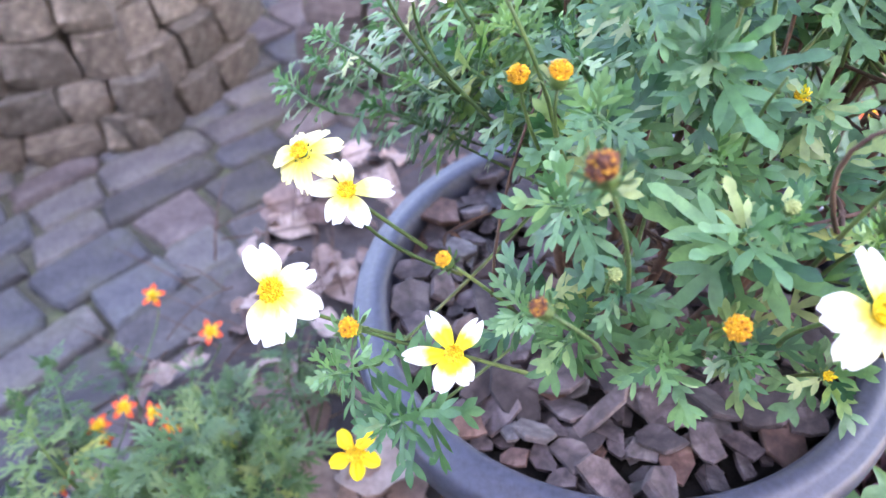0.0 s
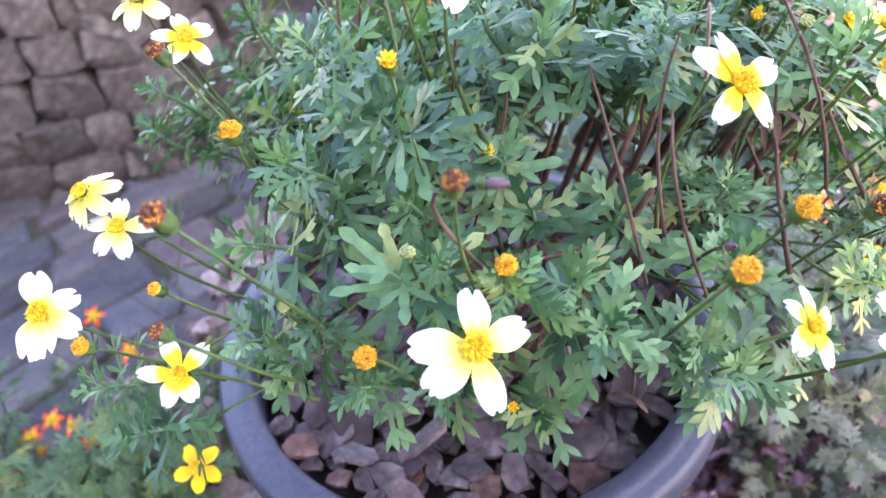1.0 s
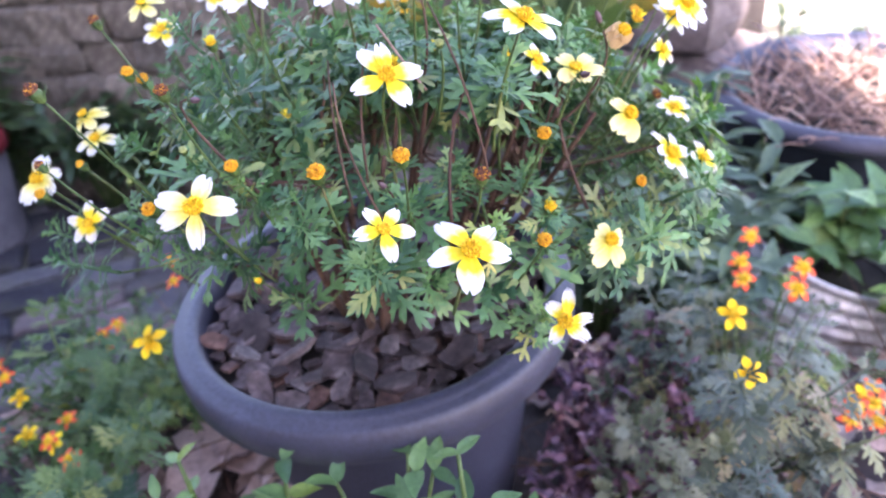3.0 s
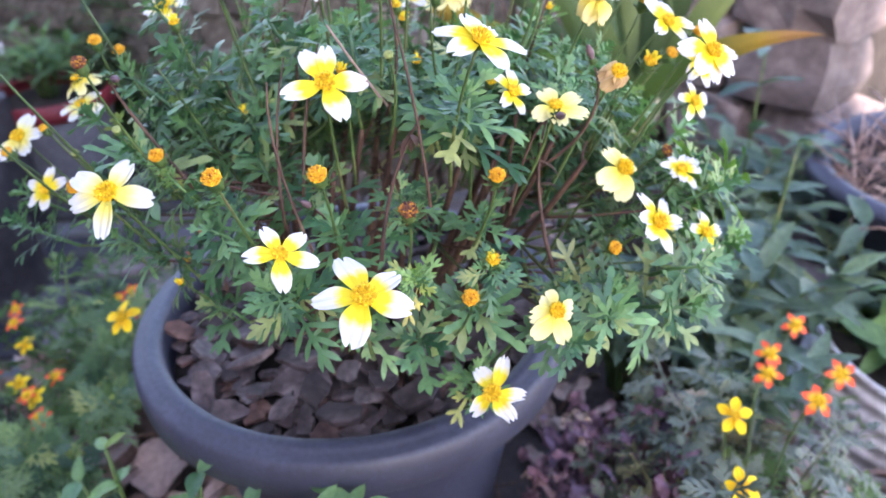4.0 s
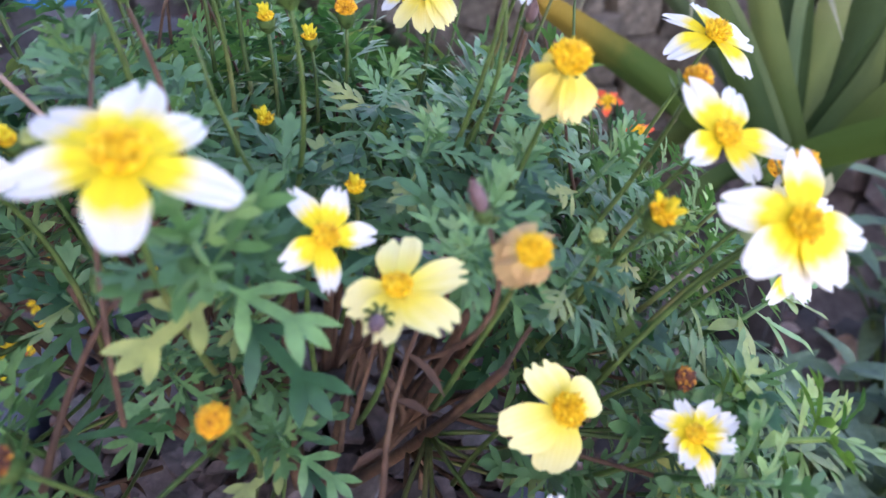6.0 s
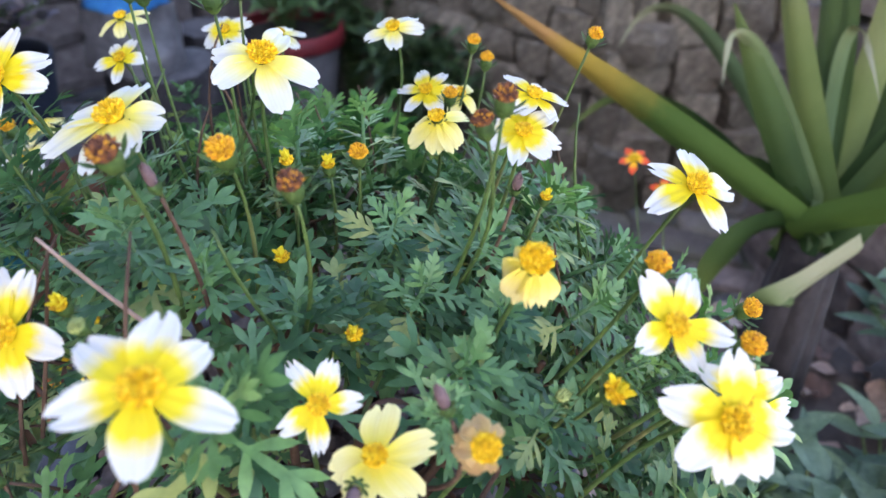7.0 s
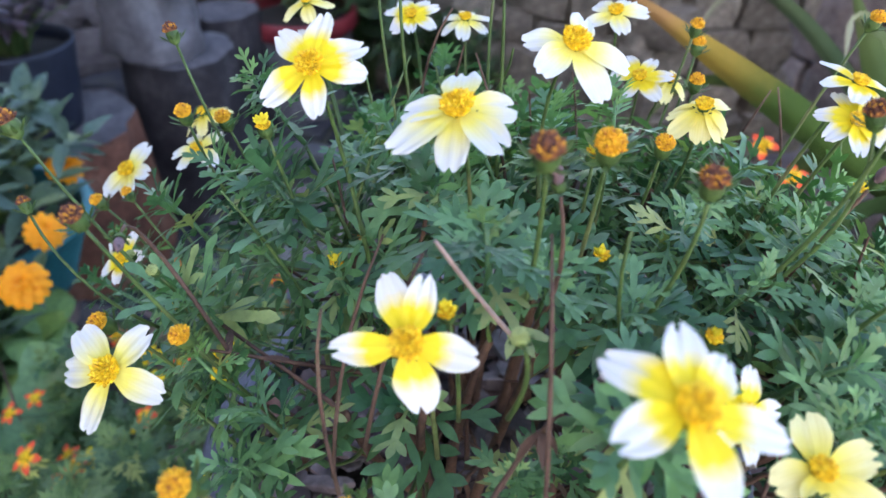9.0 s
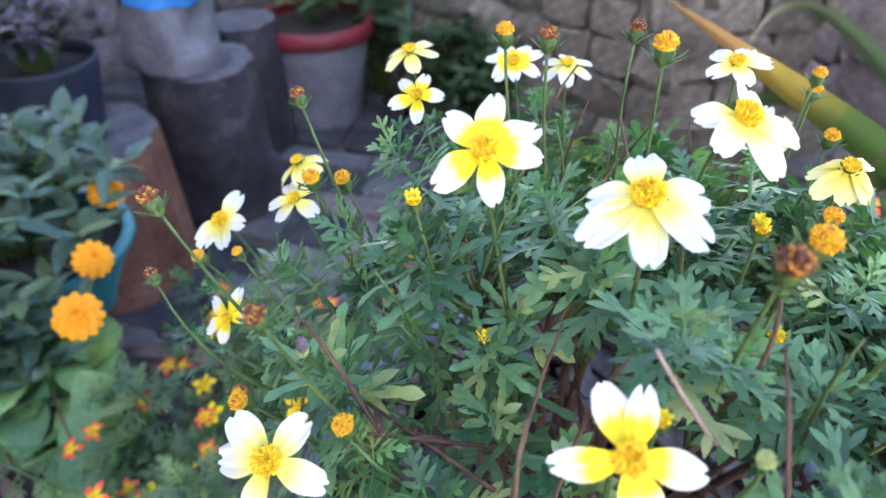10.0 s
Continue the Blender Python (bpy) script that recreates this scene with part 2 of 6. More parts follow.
M_STUMP_TOP = surface("sawn_log_end", (0.05, 0.045, 0.05), (0.10, 0.09, 0.095), (0.16, 0.145, 0.145), 90, 9, 0.9, 0.5, 0.004)
M_NAVY = surface("dark_navy_plastic", (0.010, 0.014, 0.026), (0.018, 0.022, 0.038), (0.03, 0.034, 0.052), 90, 8, 0.55, 0.1)
M_TEAL = surface("teal_plastic", (0.010, 0.10, 0.11), (0.016, 0.15, 0.16), (0.03, 0.19, 0.20), 120, 9, 0.5, 0.1)
M_RED = surface("red_plastic", (0.14, 0.012, 0.016), (0.21, 0.02, 0.024), (0.28, 0.04, 0.042), 120, 9, 0.55, 0.1)
M_PALE = surface("pale_plastic", (0.12, 0.11, 0.118), (0.19, 0.175, 0.182), (0.27, 0.25, 0.26), 100, 7, 0.6, 0.2)
M_BLUE = surface("blue_plastic", (0.02, 0.16, 0.45), (0.03, 0.24, 0.58), (0.08, 0.34, 0.66), 100, 7, 0.45, 0.2)
M_WALL = surface("shade_wall_render", (0.24, 0.22, 0.20), (0.30, 0.28, 0.25), (0.36, 0.33, 0.30), 60, 3, 0.9, 0.3)
M_EARTH = surface("bare_earth", (0.036, 0.027, 0.025), (0.072, 0.054, 0.050), (0.12, 0.092, 0.084), 50, 5, 0.95, 0.9, 0.01)
M_GROUND = surface("pale_gravel_ground", (0.30, 0.27, 0.23), (0.42, 0.38, 0.33), (0.52, 0.48, 0.42), 40, 2, 0.95, 0.8, 0.01)


# ---------------- mesh tools ----------------
def add_part(name, me, parent=None, label="", m=None):
    ob = new(name, me)
    if parent is not None:
        ob.parent = parent
    if m is not None:
        ob.matrix_basis = m
    if label:
        tagged(ob, label)
    return ob


def thing(name, label, category, at=(0, 0, 0), group="", kind=""):
    ob = new(name)
    ob.empty_display_size = 0.02
    ob.location = at
    return tagged(ob, label, category, group, kind)


class Build:
    """Collects vertices and faces for one mesh."""

    def __init__(self):
        self.v, self.f, self.uv = [], [], []
        self.tone = 0.5

    def add(self, verts, faces, uvs=None):
        k = len(self.v)
        self.v += [tuple(p) for p in verts]
        self.f += [tuple(k + i for i in q) for q in faces]
        self.uv += uvs if uvs else [(self.tone, 0.5)] * len(verts)

    def mesh(self, name, material, smooth=True):
        me = bpy.data.meshes.new(name)
        me.from_pydata(self.v, [], self.f)
        lay = me.uv_layers.new(name="UVMap")
        idx = np.zeros(len(me.loops), dtype=np.int32)
        me.loops.foreach_get("vertex_index", idx)
        lay.data.foreach_set("uv", np.array(self.uv, dtype=np.float32)[idx].ravel())
        me.materials.append(material)
        if smooth:
            me.polygons.foreach_set("use_smooth", [True] * len(me.polygons))
        me.update()
        return me


def frame_of(n, spin=0.0):
    """A turn whose z looks along n."""
    q = Vector(n).normalized().to_track_quat("Z", "Y").to_matrix().to_4x4()
    return q @ Matrix.Rotation(spin, 4, "Z")


def tube(bd, pts, radii, seg=6, cap=True):
    pts = [Vector(p) for p in pts]
    rings, up = [], Vector((0.3, 0.2, 1))
    verts, faces = [], []
    for i, p in enumerate(pts):
        d = (pts[min(i + 1, len(pts) - 1)] - pts[max(i - 1, 0)])
        d = d.normalized() if d.length > 1e-9 else Vector((0, 0, 1))
        a = d.cross(up)
        if a.length < 1e-3:
            a = d.cross(Vector((1, 0, 0)))
        a.normalize()
        b = d.cross(a)
        r = radii[i] if isinstance(radii, (list, tuple)) else radii
        for k in range(seg):
            t = 2 * math.pi * k / seg
            verts.append(p + (a * math.cos(t) + b * math.sin(t)) * r)
    n = len(pts)
    for i in range(n - 1):
        for k in range(seg):
            faces.append((i * seg + k, i * seg + (k + 1) % seg, (i + 1) * seg + (k + 1) % seg, (i + 1) * seg + k))
    if cap:
        faces.append(tuple(range(seg))[::-1])
        faces.append(tuple((n - 1) * seg + k for k in range(seg)))
    bd.add(verts, faces)


def bend(p0, p1, p2, n=7):
    """Points of a quadratic curve."""
    p0, p1, p2 = Vector(p0), Vector(p1), Vector(p2)
    return [p0 * (1 - t) ** 2 + p1 * 2 * t * (1 - t) + p2 * t * t for t in [i / (n - 1) for i in range(n)]]


def lathe(bd, profile, seg=48, wob=0.0, rnd=None):
    verts, faces = [], []
    for r, z in profile:
        for k in range(seg):
            t = 2 * math.pi * k / seg
            w = 1 + (rnd.uniform(-wob, wob) if rnd else 0)
            verts.append((r * w * math.cos(t), r * w * math.sin(t), z))
    for i in range(len(profile) - 1):
        for k in range(seg):
            faces.append((i * seg + k, i * seg + (k + 1) % seg, (i + 1) * seg + (k + 1) % seg, (i + 1) * seg + k))
    bd.add(verts, faces)


def lobe(bd, m, length, width, fold=0.08, droop=0.15, n=5):
    """One leaf lobe along local y, widest past its middle, with a short point."""
    verts, uvs = [], []
    for i in range(n + 1):
        t = i / n
        w = width * 0.5 * (0.42 + 0.58 * math.sin(math.pi * 0.5 * t / 0.64) ** 1.3) if t < 0.64 else width * 0.5 * max(0.04, 1 - ((t - 0.64) / 0.36) ** 1.5)
        y, z = length * t, -droop * length * t * t
        for s in (-1, 0, 1):
            verts.append(m @ Vector((s * w, y, z + abs(s) * w * fold)))
            uvs.append((bd.tone, t))
    faces = []
    for i in range(n):
        a = i * 3
        faces += [(a, a + 1, a + 4, a + 3), (a + 1, a + 2, a + 5, a + 4)]
    bd.add(verts, faces, uvs)


def cut_leaf(bd, m, rnd, length=0.04, pairs=2, lobe_w=0.0065, sub=True):
    """A flat, deeply cut leaf: winged rib, spreading forked side lobes and an end lobe."""
    rib, dr = [], rnd.uniform(0.0, 0.35)
    bow = rnd.uniform(-0.1, 0.22)
    for i in range(6):
        t = i / 5
        rib.append(Vector((0, length * 0.72 * t, -bow * length * t * t)))
    verts, faces, uvs = [], [], []
    for i, p in enumerate(rib):
        w = (0.18, 0.18, 0.30, 0.42, 0.46, 0.40)[i] * lobe_w
        verts += [m @ (p + Vector((-w, 0, 0.0002))), m @ p, m @ (p + Vector((w, 0, 0.0002)))]
        uvs += [(bd.tone, 0.3)] * 3
    for i in range(5):
        a = i * 3
        faces += [(a, a + 1, a + 4, a + 3), (a + 1, a + 2, a + 5, a + 4)]
    bd.add(verts, faces, uvs)
    tilt = Matrix.Rotation(-bow * 1.2, 4, "X")
    lobe(bd, m @ Matrix.Translation(rib[-1] * 0.92) @ tilt, length * 0.34, lobe_w * 1.1, 0.1, dr)
    for j in range(pairs):
        t = 0.34 + 0.54 * j / max(1, pairs - 1)
        k = min(4, int(t * 5))
        p = rib[k].lerp(rib[k + 1], t * 5 - k)
        for s in (-1, 1):
            ang = -s * radians(rnd.uniform(40, 58) - 9 * j)
            ll = length * rnd.uniform(0.38, 0.50) * (1.0 - 0.16 * j)
            mm = m @ Matrix.Translation(p) @ tilt @ Matrix.Rotation(ang, 4, "Z") @ Matrix.Rotation(radians(rnd.uniform(-10, 12)), 4, "X")
            lobe(bd, mm, ll, lobe_w * rnd.uniform(0.85, 1.1), 0.1, dr)
            if sub and j < max(1, pairs - 1):
                m2 = mm @ Matrix.Translation((0, ll * 0.30, -dr * ll * 0.09)) @ Matrix.Rotation(radians(-42) * s, 4, "Z")
                lobe(bd, m2, ll * 0.52, lobe_w * 0.78, 0.1, dr, 4)
                m2 = mm @ Matrix.Translation((0, ll * 0.40, -dr * ll * 0.16)) @ Matrix.Rotation(radians(40) * s, 4, "Z")
                lobe(bd, m2, ll * 0.46, lobe_w * 0.72, 0.1, dr, 4)


def shoot_mesh(name, material, seed, leaves=11, stem=0.045, length=0.04, pairs=2, lobe_w=0.0065, sub=True):
    """A leafy shoot along z: opposite cut leaves up a short stem, crowded into a tuft at the top."""
    rnd = random.Random(seed)
    bd = Build()
    tube(bd, [(0, 0, 0), (0.002, 0, stem * 0.5), (0, 0.001, stem)], [0.0013, 0.0011, 0.0008], 5)
    turn = rnd.uniform(0, 6.28)
    for i in range(leaves):
        t = (i // 2 * 2 + 1) / leaves
        turn += math.pi if i % 2 else math.pi / 2 + rnd.uniform(-0.4, 0.4)
        rise = radians(rnd.uniform(-14, 16) + 66 * t ** 1.6)
        ln = length * rnd.uniform(0.8, 1.15) * (1.08 - 0.66 * t)
        m = Matrix.Translation((0, 0, stem * (0.1 + 0.9 * t ** 0.7))) @ Matrix.Rotation(turn, 4, "Z") @ Matrix.Rotation(rise, 4, "X") @ Matrix.Rotation(rnd.uniform(-0.4, 0.4), 4, "Y")
        bd.tone = rnd.random() * (1.0 if t < 0.4 else 0.93)
        cut_leaf(bd, m, rnd, ln, pairs, lobe_w * (1.05 - 0.5 * t), sub)
    return bd.mesh(name, material)


def petal_mesh(name, material, seed, length=0.019, width=0.0125, notch=0.3, ragged=0.1, curl=0.12, cup=0.18, point=0.0, start=0.0028):
    """One ray petal along y: narrow base, widest past the middle, two or three teeth at the tip."""
    rnd = random.Random(seed)
    bd, nu, nv = Build(), 12, 10
    verts, uvs, faces = [], [], []
    teeth = [rnd.uniform(0, ragged) for _ in range(nu + 1)]
    side = rnd.uniform(-0.30, 0.30)
    da, db = rnd.choice((0.0, 0.0, 0.7)), rnd.choice((0.0, 0.0, 0.6))
    lean = rnd.uniform(-0.12, 0.12)
    for j in range(nv + 1):
        t = j / nv
        if t < 0.62:
            wd = 0.42 + 0.58 * math.sin(math.pi * 0.5 * t / 0.62) ** 1.2
        else:
            wd = 1.0 - (0.30 + 0.28 * point) * ((t - 0.62) / 0.38) ** 1.8
        wd = wd * width * 0.5
        for i in range(nu + 1):
            u = i / nu * 2 - 1
            dent = max(0.0, 1 - abs(u - side) * 4.0) + da * max(0.0, 1 - abs(u - side - 0.6) * 5.0) + db * max(0.0, 1 - abs(u - side + 0.6) * 5.0)
            ln = length * (1 - 0.16 * abs(u) ** 2.6 - teeth[i] * 0.3 - notch * 0.40 * dent)
            y = start + ln * t
            x = u * wd + lean * length * t * t
            z = cup * (u * wd) ** 2 / max(width, 1e-6) * 2.2 - curl * length * t * t + 0.0003 * math.cos(u * 7.5) * math.sin(math.pi * t) + 0.0004 * math.sin(u * 9 + seed) * t * t
            verts.append((x, y, z))
            uvs.append((i / nu, t))
    for j in range(nv):
        for i in range(nu):
            a = j * (nu + 1) + i
            faces.append((a, a + 1, a + nu + 2, a + nu + 1))
    bd.add(verts, faces, uvs)
    return bd.mesh(name, material)


def floret(bd, p, d, r, h):
    """One tiny floret: a four-sided bud."""
    q = frame_of(d)
    q.translation = p
    vs = [q @ Vector(v) for v in ((r, 0, 0), (0, r, 0), (-r, 0, 0), (0, -r, 0), (r * 0.8, r * 0.8, h * 0.6), (-r * 0.8, r * 0.8, h * 0.6), (-r * 0.8, -r * 0.8, h * 0.6), (r * 0.8, -r * 0.8, h * 0.6), (0, 0, h))]
    bd.add(vs, [(0, 1, 4), (1, 5, 4), (1, 2, 5), (2, 6, 5), (2, 3, 6), (3, 7, 6), (3, 0, 7), (0, 4, 7), (4, 5, 8), (5, 6, 8), (6, 7, 8), (7, 4, 8)])


def disc_mesh(name, material, seed, r=0.0052, tall=0.5, count=46, fr=0.0007, fh=0.0024, spread=1.25):
    """The flower's middle: a dome set with florets."""
    rnd = random.Random(seed)
    bd = Build()
    prof = [(r * 0.7, -r * 0.35)] + [(r * math.cos(a) + 1e-5, r * tall * math.sin(a)) for a in [radians(x) for x in (0, 25, 50, 72, 90)]]
    lathe(bd, prof, 14)
    for i in range(count):
        a = i * 2.39996
        s = math.sqrt((i + 0.5) / count)
        th = s * spread
        d = Vector((math.sin(th) * math.cos(a), math.sin(th) * math.sin(a), math.cos(th)))
        p = Vector((d.x * r * 0.96, d.y * r * 0.96, max(0, d.z) * r * tall * 0.95))
        d = (d + Vector((rnd.uniform(-0.25, 0.25), rnd.uniform(-0.25, 0.25), 0.25))).normalized()
        floret(bd, p, d, fr * rnd.uniform(0.8, 1.25), fh * rnd.uniform(0.7, 1.3))
    return bd.mesh(name, material, False)


def calyx_mesh(name, material, r=0.0045, depth=0.006, bracts=8, reach=0.0042):
    bd = Build()
    lathe(bd, [(0.0012, -depth), (r * 0.8, -depth * 0.75), (r, -depth * 0.3), (r * 0.95, 0.0)], 12)
    for k in range(bracts):
        a = 2 * math.pi * k / bracts
        m = Matrix.Rotation(a, 4, "Z") @ Matrix.Translation((0, r * 0.75, -depth * 0.7)) @ Matrix.Rotation(radians(20), 4, "X")
        lobe(bd, m, reach, 0.0019, 0.3, -0.3, 3)
    return bd.mesh(name, material)


def withered_bud_mesh(name, material, seed, r=0.0030, length=0.0115):
    """A closed, shrivelled head: dry petals wrapped into a narrow bud."""
    rnd = random.Random(seed)
    bd = Build()
    prof = [(r * 0.5, -0.001), (r * 0.95, length * 0.18), (r, length * 0.4), (r * 0.75, length * 0.7), (r * 0.25, length * 0.95), (0.0001, length)]
    lathe(bd, prof, 10, 0.12, rnd)
    for k in range(11):
        a = 2 * math.pi * k / 11 + rnd.uniform(-0.15, 0.15)
        m = Matrix.Rotation(a, 4, "Z") @ Matrix.Translation((0, r * 0.8, 0)) @ Matrix.Rotation(radians(rnd.uniform(84, 98)), 4, "X")
        lobe(bd, m, length * rnd.uniform(0.7, 1.1), r * 0.8, 0.5, -0.12, 4)
    return bd.mesh(name, material)


# ---------------- setting ----------------
GROUND_Z, BED_Z = 0.03, 0.56


def sheet(name, x0, y0, x1, y1, z, material, cells=1, rough=0.0, seed=1):
    bd = Build()
    n = cells
    verts, faces = [], []
    for j in range(n + 1):
        for i in range(n + 1):
            x, y = x0 + (x1 - x0) * i / n, y0 + (y1 - y0) * j / n
            verts.append((x, y, z + rough * noise.noise(Vector((x * 6, y * 6, seed)))))
    for j in range(n):
        for i in range(n):
            a = j * (n + 1) + i
            faces.append((a, a + 1, a + n + 2, a + n + 1))
    bd.add(verts, faces)
    return new(name, bd.mesh(name, material))


def slab_block(name, material, outline, z0, z1, bevel=0.008, rnd=None, tilt=0.0):
    """A stone with a worn upper edge: prism over a convex outline."""
    bd = Build()
    c = sum((Vector((*p, 0)) for p in outline), Vector()) / len(outline)
    n = len(outline)
    rings = []
    for f, z in ((1.0, z0), (1.0, z1 - bevel), (None, z1)):
        for p in outline:
            v = Vector((*p, 0)) - c
            if f is None:
                v = v * (1 - bevel / max(v.length, 0.02))
            dz = (v.x * tilt if z != z0 else 0) + (rnd.uniform(-0.002, 0.002) if rnd and z != z0 else 0)
            rings.append((c.x + v.x, c.y + v.y, z + dz))
    rings.append((c.x, c.y, z1 + bevel * 0.2))
    faces = []
    for k in range(2):
        for i in range(n):
            faces.append((k * n + i, k * n + (i + 1) % n, (k + 1) * n + (i + 1) % n, (k + 1) * n + i))
    for i in range(n):
        faces.append((2 * n + i, 2 * n + (i + 1) % n, 3 * n))
    bd.add(rings, faces)
    return bd.mesh(name, material, False)


def stone_mesh(name, material, seed, sx, sy, sz):
    """A roughly dressed block: a box with rounded, uneven faces."""
    rnd = random.Random(seed)
    bm = bmesh.new()
    bmesh.ops.create_cube(bm, size=1.0)
    bmesh.ops.subdivide_edges(bm, edges=bm.edges[:], cuts=2, use_grid_fill=True)
    for v in bm.verts:
        p = v.co.copy()
        k = sum(abs(c) > 0.45 for c in p)
        s = (1.0, 1.0, 0.965, 0.90)[k]
        q = Vector((p.x * sx, p.y * sy, p.z * sz)) * s
        q += noise.noise_vector(Vector((p.x * 1.7, p.y * 1.7, p.z * 1.7)) + Vector((seed * 3.1, 0, 0))) * 0.10 * min(sx, sy, sz)
        v.co = q
    me = bpy.data.meshes.new(name)
    bm.to_mesh(me)
    bm.free()
    me.materials.append(material)
    return me


ground = tagged(sheet("ground", -60, -60, 60, 60, 0.0, M_GROUND, 60, 0.0), "pale sandy ground in the open garden", "ground", kind="structure")
pavement = tagged(sheet("pavement", -4.2, -1.6, 0.45, 3.4, GROUND_Z, M_JOINT, 60, 0.008), "mossy irregular stone paving with wide joints", "paving", kind="structure")

# raised planting bed: top of earth and a rough face
BED = ((-0.95, -1.3), (-0.92, -0.28), (-0.56, -0.12), (-0.46, 0.08), (-0.40, 0.36), (-0.18, 0.62), (0.25, 0.92), (0.80, 1.10), (1.0, 0.2), (1.0, -1.3))
bd = Build()
n = len(BED)
cells, vs, fs = 44, [], []


def in_bed(x, y, grow=0.0):
    inside = False
    for i in range(n):
        (x0, y0), (x1, y1) = BED[i], BED[(i + 1) % n]
        if (y0 > y) != (y1 > y) and x < (x1 - x0) * (y - y0) / (y1 - y0) + x0:
            inside = not inside
    return inside


def ease(t):
    t = max(0.0, min(1.0, t))
    return t * t * (3 - 2 * t)


def bed_top(x, y):
    """Height of the earth: the bed falls away behind the pot on the open side."""
    return BED_Z - 0.15 * ease((y - 0.28) / 0.22) * ease((x - 0.10) / 0.10) + 0.018 * noise.noise(Vector((x * 5, y * 5, 2.0))) + 0.008 * noise.noise(Vector((x * 21, y * 21, 5.0)))


def bed_face():
    """Grid over the bed whose border drops to the paving."""
    x0, y0, x1, y1, k = -1.0, -1.35, 1.95, 1.2, 70
    hgt = {}
    for j in range(k + 1):
        for i in range(k + 1):
            x, y = x0 + (x1 - x0) * i / k, y0 + (y1 - y0) * j / k
            vs.append((x, y, bed_top(x, y) if in_bed(x, y) else -0.02))
    for j in range(k):
        for i in range(k):
            a = j * (k + 1) + i
            q = (a, a + 1, a + k + 2, a + k + 1)
            if any(vs[c][2] > 0.2 for c in q):
                fs.append(q)


bed_face()
bd.add(vs, fs)
bed = tagged(new("bed", bd.mesh("bed", M_EARTH)), "raised bed of dark brown earth around the pots", "planting bed", kind="structure")

# added wall, out of view behind the camera, which keeps the bed in shade
bm = bmesh.new()
bmesh.ops.create_cube(bm, size=1.0)
bmesh.ops.bevel(bm, geom=bm.edges[:], offset=0.004, segments=1, affect='EDGES')
me = bpy.data.meshes.new("wall_south")
bm.to_mesh(me)
bm.free()
me.materials.append(M_WALL)
wall_south = tagged(new("wall_south", me), "added plain wall out of view that shades the bed", "wall", kind="structure")
wall_south.matrix_world = Matrix.Translation((-2.61, -2.4, 2.4)) @ Matrix.Diagonal((9.0, 0.25, 4.8, 1))


# ---------------- the black pot and its bark mulch ----------------
RIM_Z = 0.838
pot = thing("plant_pot", "large round black plastic pot with a thick rolled rim", "pot", (0.0025, -0.003, BED_Z))
pot.scale = (0.983, 0.983, 1)
h = RIM_Z - BED_Z
bd = Build()
lathe(bd, [(0.001, 0.004), (0.100, 0.004), (0.104, 0.0), (0.110, 0.02), (0.1400, h - 0.060), (0.1430, h - 0.048), (0.1515, h - 0.036), (0.1460, h - 0.040), (0.132, h - 0.07), (0.115, 0.05), (0.001, 0.05)], 72)
add_part("pot_body", bd.mesh("pot_body", M_POT), pot)
bd = Build()
lathe(bd, [(0.1500, h - 0.036), (0.1700, h - 0.037), (0.1745, h - 0.033), (0.1755, h - 0.018), (0.1745, h - 0.008), (0.1710, h - 0.003), (0.1660, h - 0.0035), (0.1640, h - 0.001), (0.1580, h), (0.1535, h - 0.001), (0.1510, h - 0.005), (0.1490, h - 0.034)], 96)
add_part("rim", bd.mesh("rim", M_POT), pot, "rolled rim worn grey")

soil = thing("potting_soil", "dark damp potting soil filling the black pot", "soil", (0, 0, RIM_Z - 0.036))
bd = Build()
lathe(bd, [(0.001, 0.006), (0.05, 0.007), (0.10, 0.004), (0.1475, 0.0)], 40, 0.01, random.Random(3))
add_part("soil_surface", bd.mesh("soil_surface", M_SOIL), soil)


